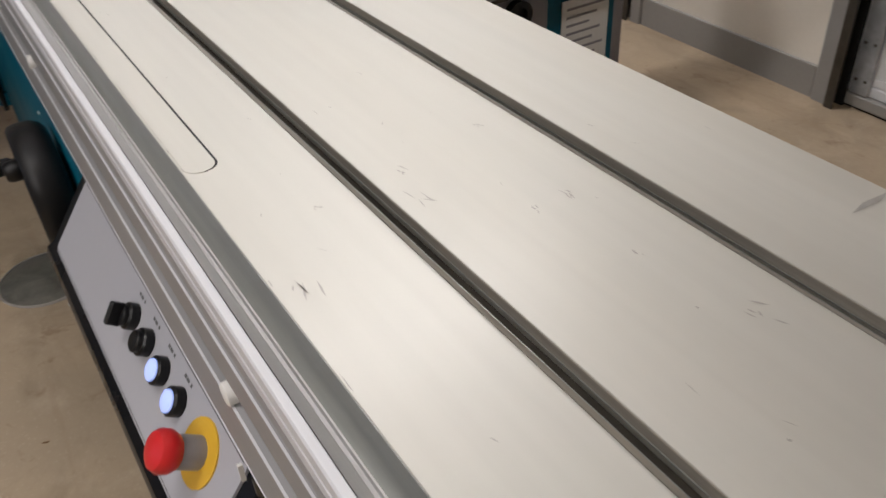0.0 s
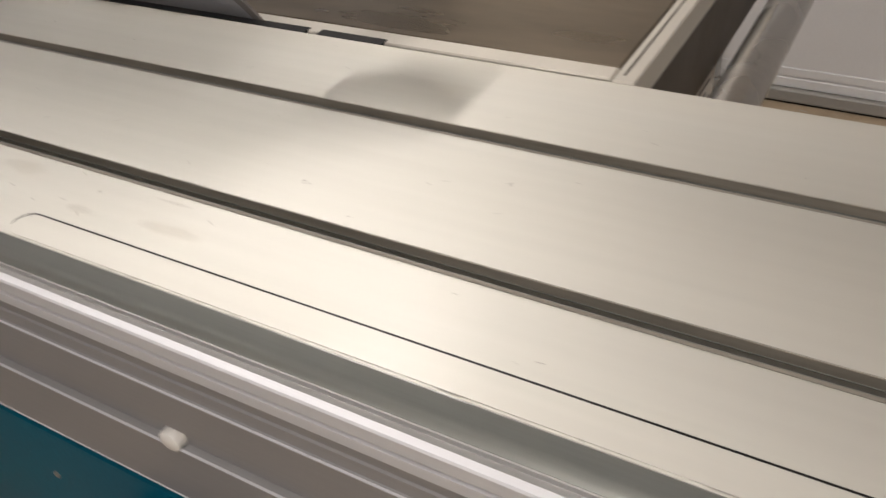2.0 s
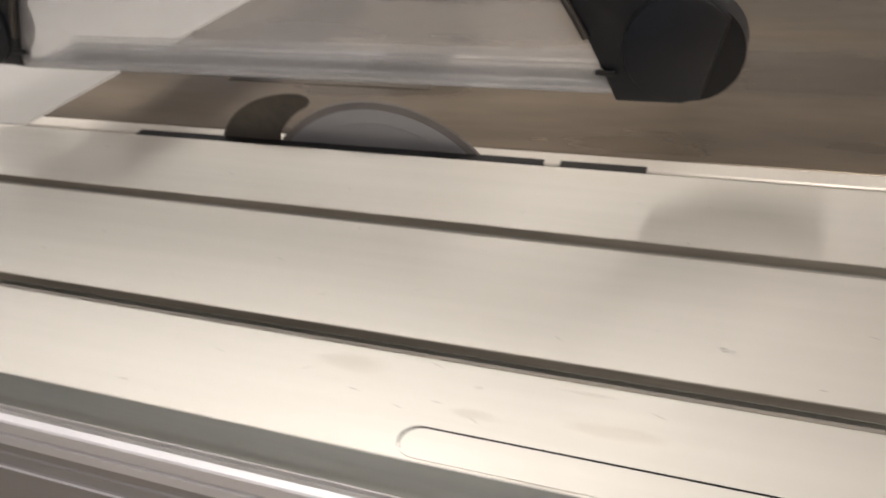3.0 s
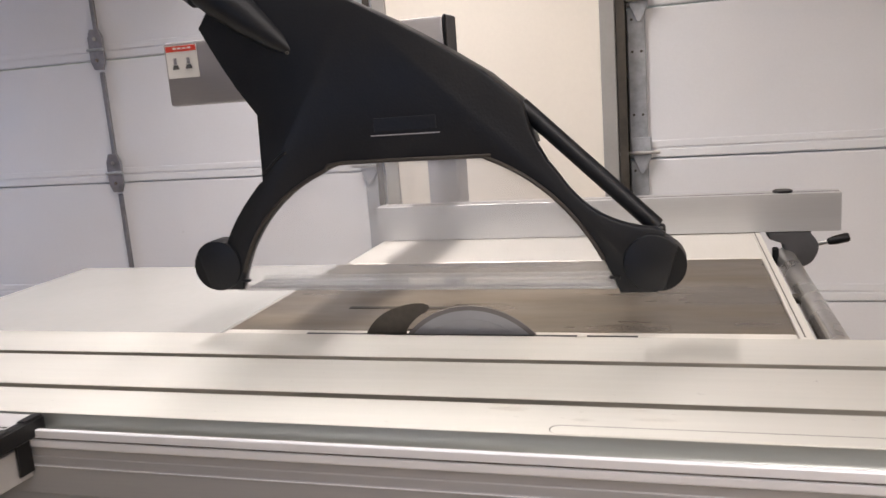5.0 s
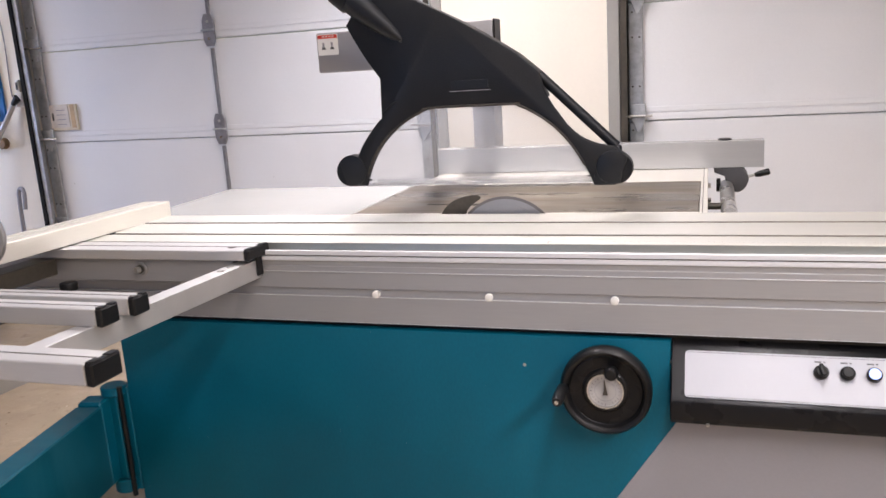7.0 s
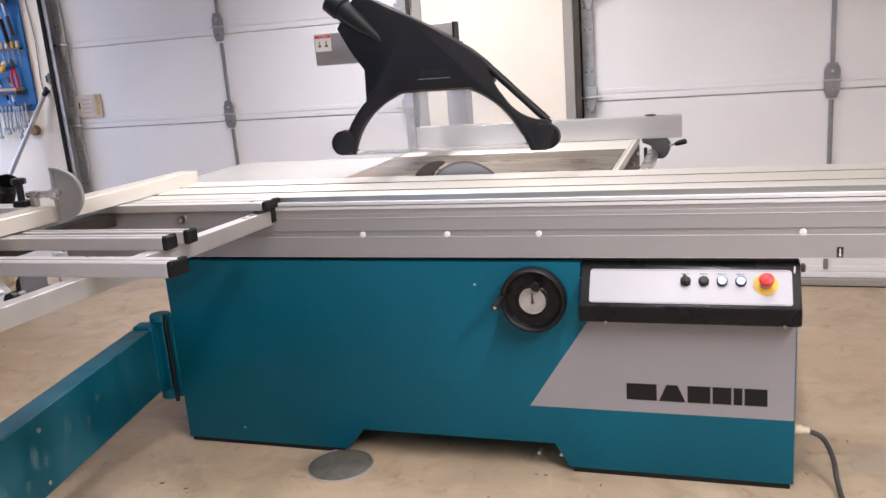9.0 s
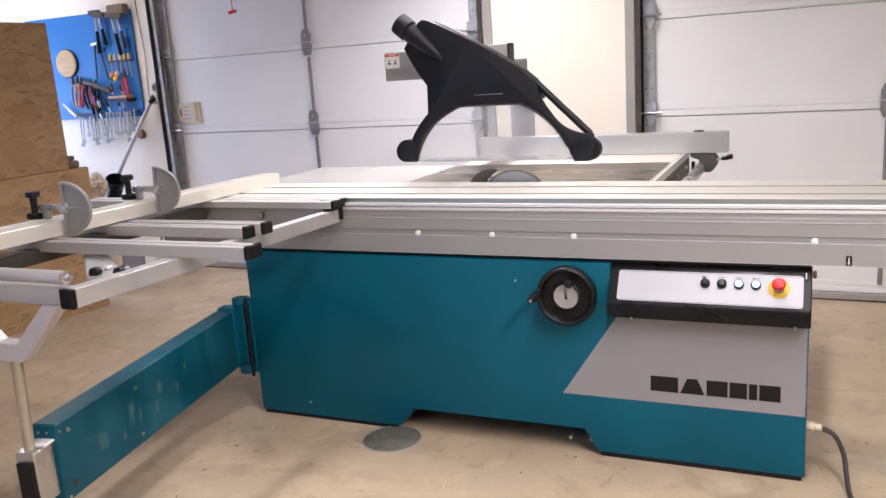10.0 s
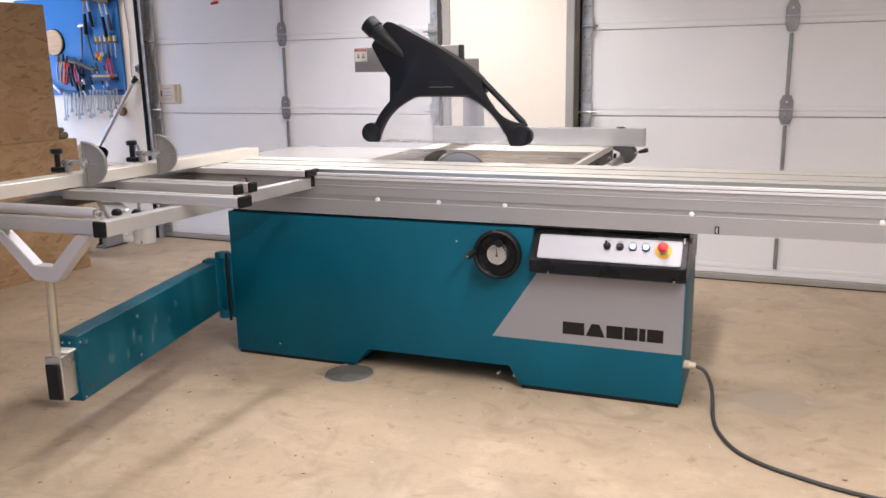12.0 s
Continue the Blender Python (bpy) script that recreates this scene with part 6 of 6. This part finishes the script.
part("disc", lathe([(0.103, 0), (0.103, 0.02), (0.099, 0.024), (0, 0.024)], wp(-3.25, 1.548, 0.02), (0, -1, 0), 36), WOOD, disc)
part("rim", lathe([(0.109, -0.002), (0.109, 0.012), (0.1035, 0.012)], wp(-3.25, 1.548, 0.02), (0, -1, 0), 36), BLACK, disc)

box1 = thing("wall_box", WALL_TURN @ Vector((-2.18, 0.03, 1.05)), "cream paper notice in a frame fixed to the garage door", "notice")
part("backing", box(-2.245, -2.050, 0.0345, 0.0475, 1.045, 1.198, 0.003), CREAM, box1, turn=WALL_TURN)
part("sheet", box(-2.250, -2.11, 0.0325, 0.0344, 1.062, 1.197), NOTICE, box1, turn=WALL_TURN)
part("print_bar", box(-2.235, -2.222, 0.0318, 0.0324, 1.105, 1.150), DARK_STEEL, box1, turn=WALL_TURN)
for k in range(4):
    part("print_bar", box(-2.20, -2.135, 0.0318, 0.0324, 1.08 + k * 0.028, 1.084 + k * 0.028), GREY_PAINT, box1, turn=WALL_TURN)
part("side_bar", box(-2.095, -2.066, 0.0325, 0.0344, 1.06, 1.198), WOOD, box1, turn=WALL_TURN)

switch = thing("wall_switch", WALL_TURN @ Vector((-2.47, -0.02, 1.28)), "white wall switch beside the garage door", "switch")
part("plate", box(-2.440, -2.385, -0.022, -0.0005, 1.20, 1.285, 0.004), BUCKET, switch, turn=WALL_TURN)
part("rocker", box(-2.418, -2.402, -0.028, -0.0221, 1.30, 1.345, 0.003), BLACK, switch, turn=WALL_TURN)
part("clip", box(-2.422, -2.398, -0.0219, -0.0005, 1.286, 1.36, 0.003), BUCKET, switch, turn=WALL_TURN)
wire = thing("wall_wire", WALL_TURN @ Vector((-2.56, -0.01, 1.25)), "thin grey wire running down the wall", "wire")
part("strand", hose([on_wall(-2.60, 2.7, 0.006), on_wall(-2.58, 2.2, 0.007), on_wall(-2.565, 1.85, 0.006), on_wall(-2.545, 1.6, 0.008), on_wall(-2.56, 1.35, 0.006), on_wall(-2.55, 1.26, 0.007),
                     on_wall(-2.50, 1.24, 0.008)], 0.0035, 6), GREY_PAINT, wire)
pole = thing("aluminium_pole", (-2.9, 2.0, 0.0), "flat aluminium pole leaning against the wall", "pole")
top_p = WALL_TURN @ Vector((-2.445, -0.03, 1.225))
part("shaft", rod((-2.86, 2.10, 0.56), top_p, 0.015, sides=12), ALU, pole)
part("shaft_lower", rod((-3.22, 2.02, floor_z(2.02) + 0.004), (-2.86, 2.10, 0.56), 0.015, sides=12), ALU, pole)
part("grip", rod(top_p + Vector((-0.006, -0.004, -0.008)), top_p + Vector((0.035, 0.0, 0.030)), 0.015, 0.024, sides=14), BLACK, pole, "black pole grip")
release = thing("release_cord", WALL_TURN @ Vector((-1.557, -0.10, 1.79)), "red door release handle hanging on a cord", "release handle")
part("cord", rod(on_wall(-1.606, CEILING - 0.001, 0.12), on_wall(-1.606, 1.80, 0.12), 0.003, sides=8), RED, release)
part("grip", rod(on_wall(-1.638, 1.793, 0.12), on_wall(-1.577, 1.801, 0.12), 0.011, sides=12, bevel=0.003), RED, release)

# ---- clutter by the garage door ----
pail = thing("bucket", (-2.33, 2.05, floor_z(2.05)), "white plastic bucket on the floor beside the garage door", "bucket")
part("body", lathe([(0.085, 0), (0.10, 0.22), (0.104, 0.235), (0.100, 0.24), (0.096, 0.235), (0.082, 0.006), (0, 0.006)], (-2.33, 2.05, floor_z(2.05)), (0, 0, 1), 32), BUCKET, pail)
part("handle", hose([(-2.43, 2.05, 0.17), (-2.35, 1.96, 0.06), (-2.23, 2.04, 0.17)], 0.003, 6), STEEL, pail)
funnel = thing("black_hose", (-2.42, 1.72, floor_z(1.7)), "black ribbed extraction hose standing up behind the fence", "hose")
bm = hose([(-2.46, 1.66, floor_z(1.7) + 0.05), (-2.46, 1.68, 0.25), (-2.44, 1.70, 0.50), (-2.40, 1.72, 0.66)], 0.05, 18)
part("tube", bm, BLACK, funnel)
part("mouth", lathe([(0.045, 0), (0.058, 0.03), (0.066, 0.08), (0.059, 0.08), (0.05, 0.03), (0.035, 0.0)], (-2.40, 1.72, 0.655), (0.5, -0.35, 0.8), 28), BLACK, funnel, "open black hose mouth")
grey = thing("grey_machine_box", (-2.60, 1.86, floor_z(1.86)), "small grey metal box standing on the floor", "box")
part("body", box(-2.72, -2.46, 1.76, 1.96, floor_z(1.76), 0.16, 0.006), GREY_PAINT, grey)
part("face", box(-2.68, -2.55, 1.752, 1.7595, 0.02, 0.10, 0.002), BUCKET, grey)
part("foot", box(-2.74, -2.44, 1.74, 1.98, floor_z(1.74) - 0.004, floor_z(1.74), 0.002), BLACK, grey)


def crumpled(cx, cy, z0, z1, rx, ry, seed):
    """A slumped paper sack: an upright blob with sharp folds."""
    bm = bmesh.new()
    bmesh.ops.create_icosphere(bm, subdivisions=4, radius=1.0)
    for v in bm.verts:
        n = v.co.normalized()
        f = 1 - 0.22 * abs(noise.noise(n * 2.3 + Vector((seed, 0, 0)))) * 2 + 0.10 * noise.noise(n * 6 + Vector((0, seed, 0)))
        top = 0.72 if n.z > 0.3 else 1.0
        v.co = Vector((cx + n.x * rx * f * top, cy + n.y * ry * f * top, max(z0, (z0 + z1) / 2 + n.z * (z1 - z0) / 2 * (0.85 + 0.15 * f))))
    return bm


sack = thing("paper_sack", (-2.42, 1.56, floor_z(1.56)), "crumpled cream paper sack standing between crate and door", "sack")
part("body", crumpled(-2.44, 1.56, floor_z(1.56), 0.70, 0.14, 0.12, 1.0), SACK, sack, smooth=0.5)
part("top_fold", crumpled(-2.42, 1.58, 0.60, 0.79, 0.075, 0.07, 4.0), SACK, sack, smooth=0.5)
green = thing("folded_tarp", (-2.40, 1.20, 0.87), "folded olive cloth lying on the lower crate", "cloth")
part("fold", box(-2.30, -2.13, 1.125, 1.205, 0.868, 0.915, 0.018, segments=2), OLIVE, green)
part("fold", box(-2.29, -2.15, 1.128, 1.19, 0.9155, 0.945, 0.012, segments=2), OLIVE, green)
stick = thing("bent_rod", (-2.25, 2.0, floor_z(2.0)), "bent grey steel rod leaning by the door", "rod")
part("shaft", hose([(-2.30, 1.98, floor_z(2) + 0.004), (-2.30, 1.99, 0.45), (-2.30, 2.0, 0.70), (-2.275, 2.0, 0.74), (-2.25, 1.99, 0.71), (-2.25, 1.98, 0.62)], 0.012, 10), GREY_PAINT, stick)
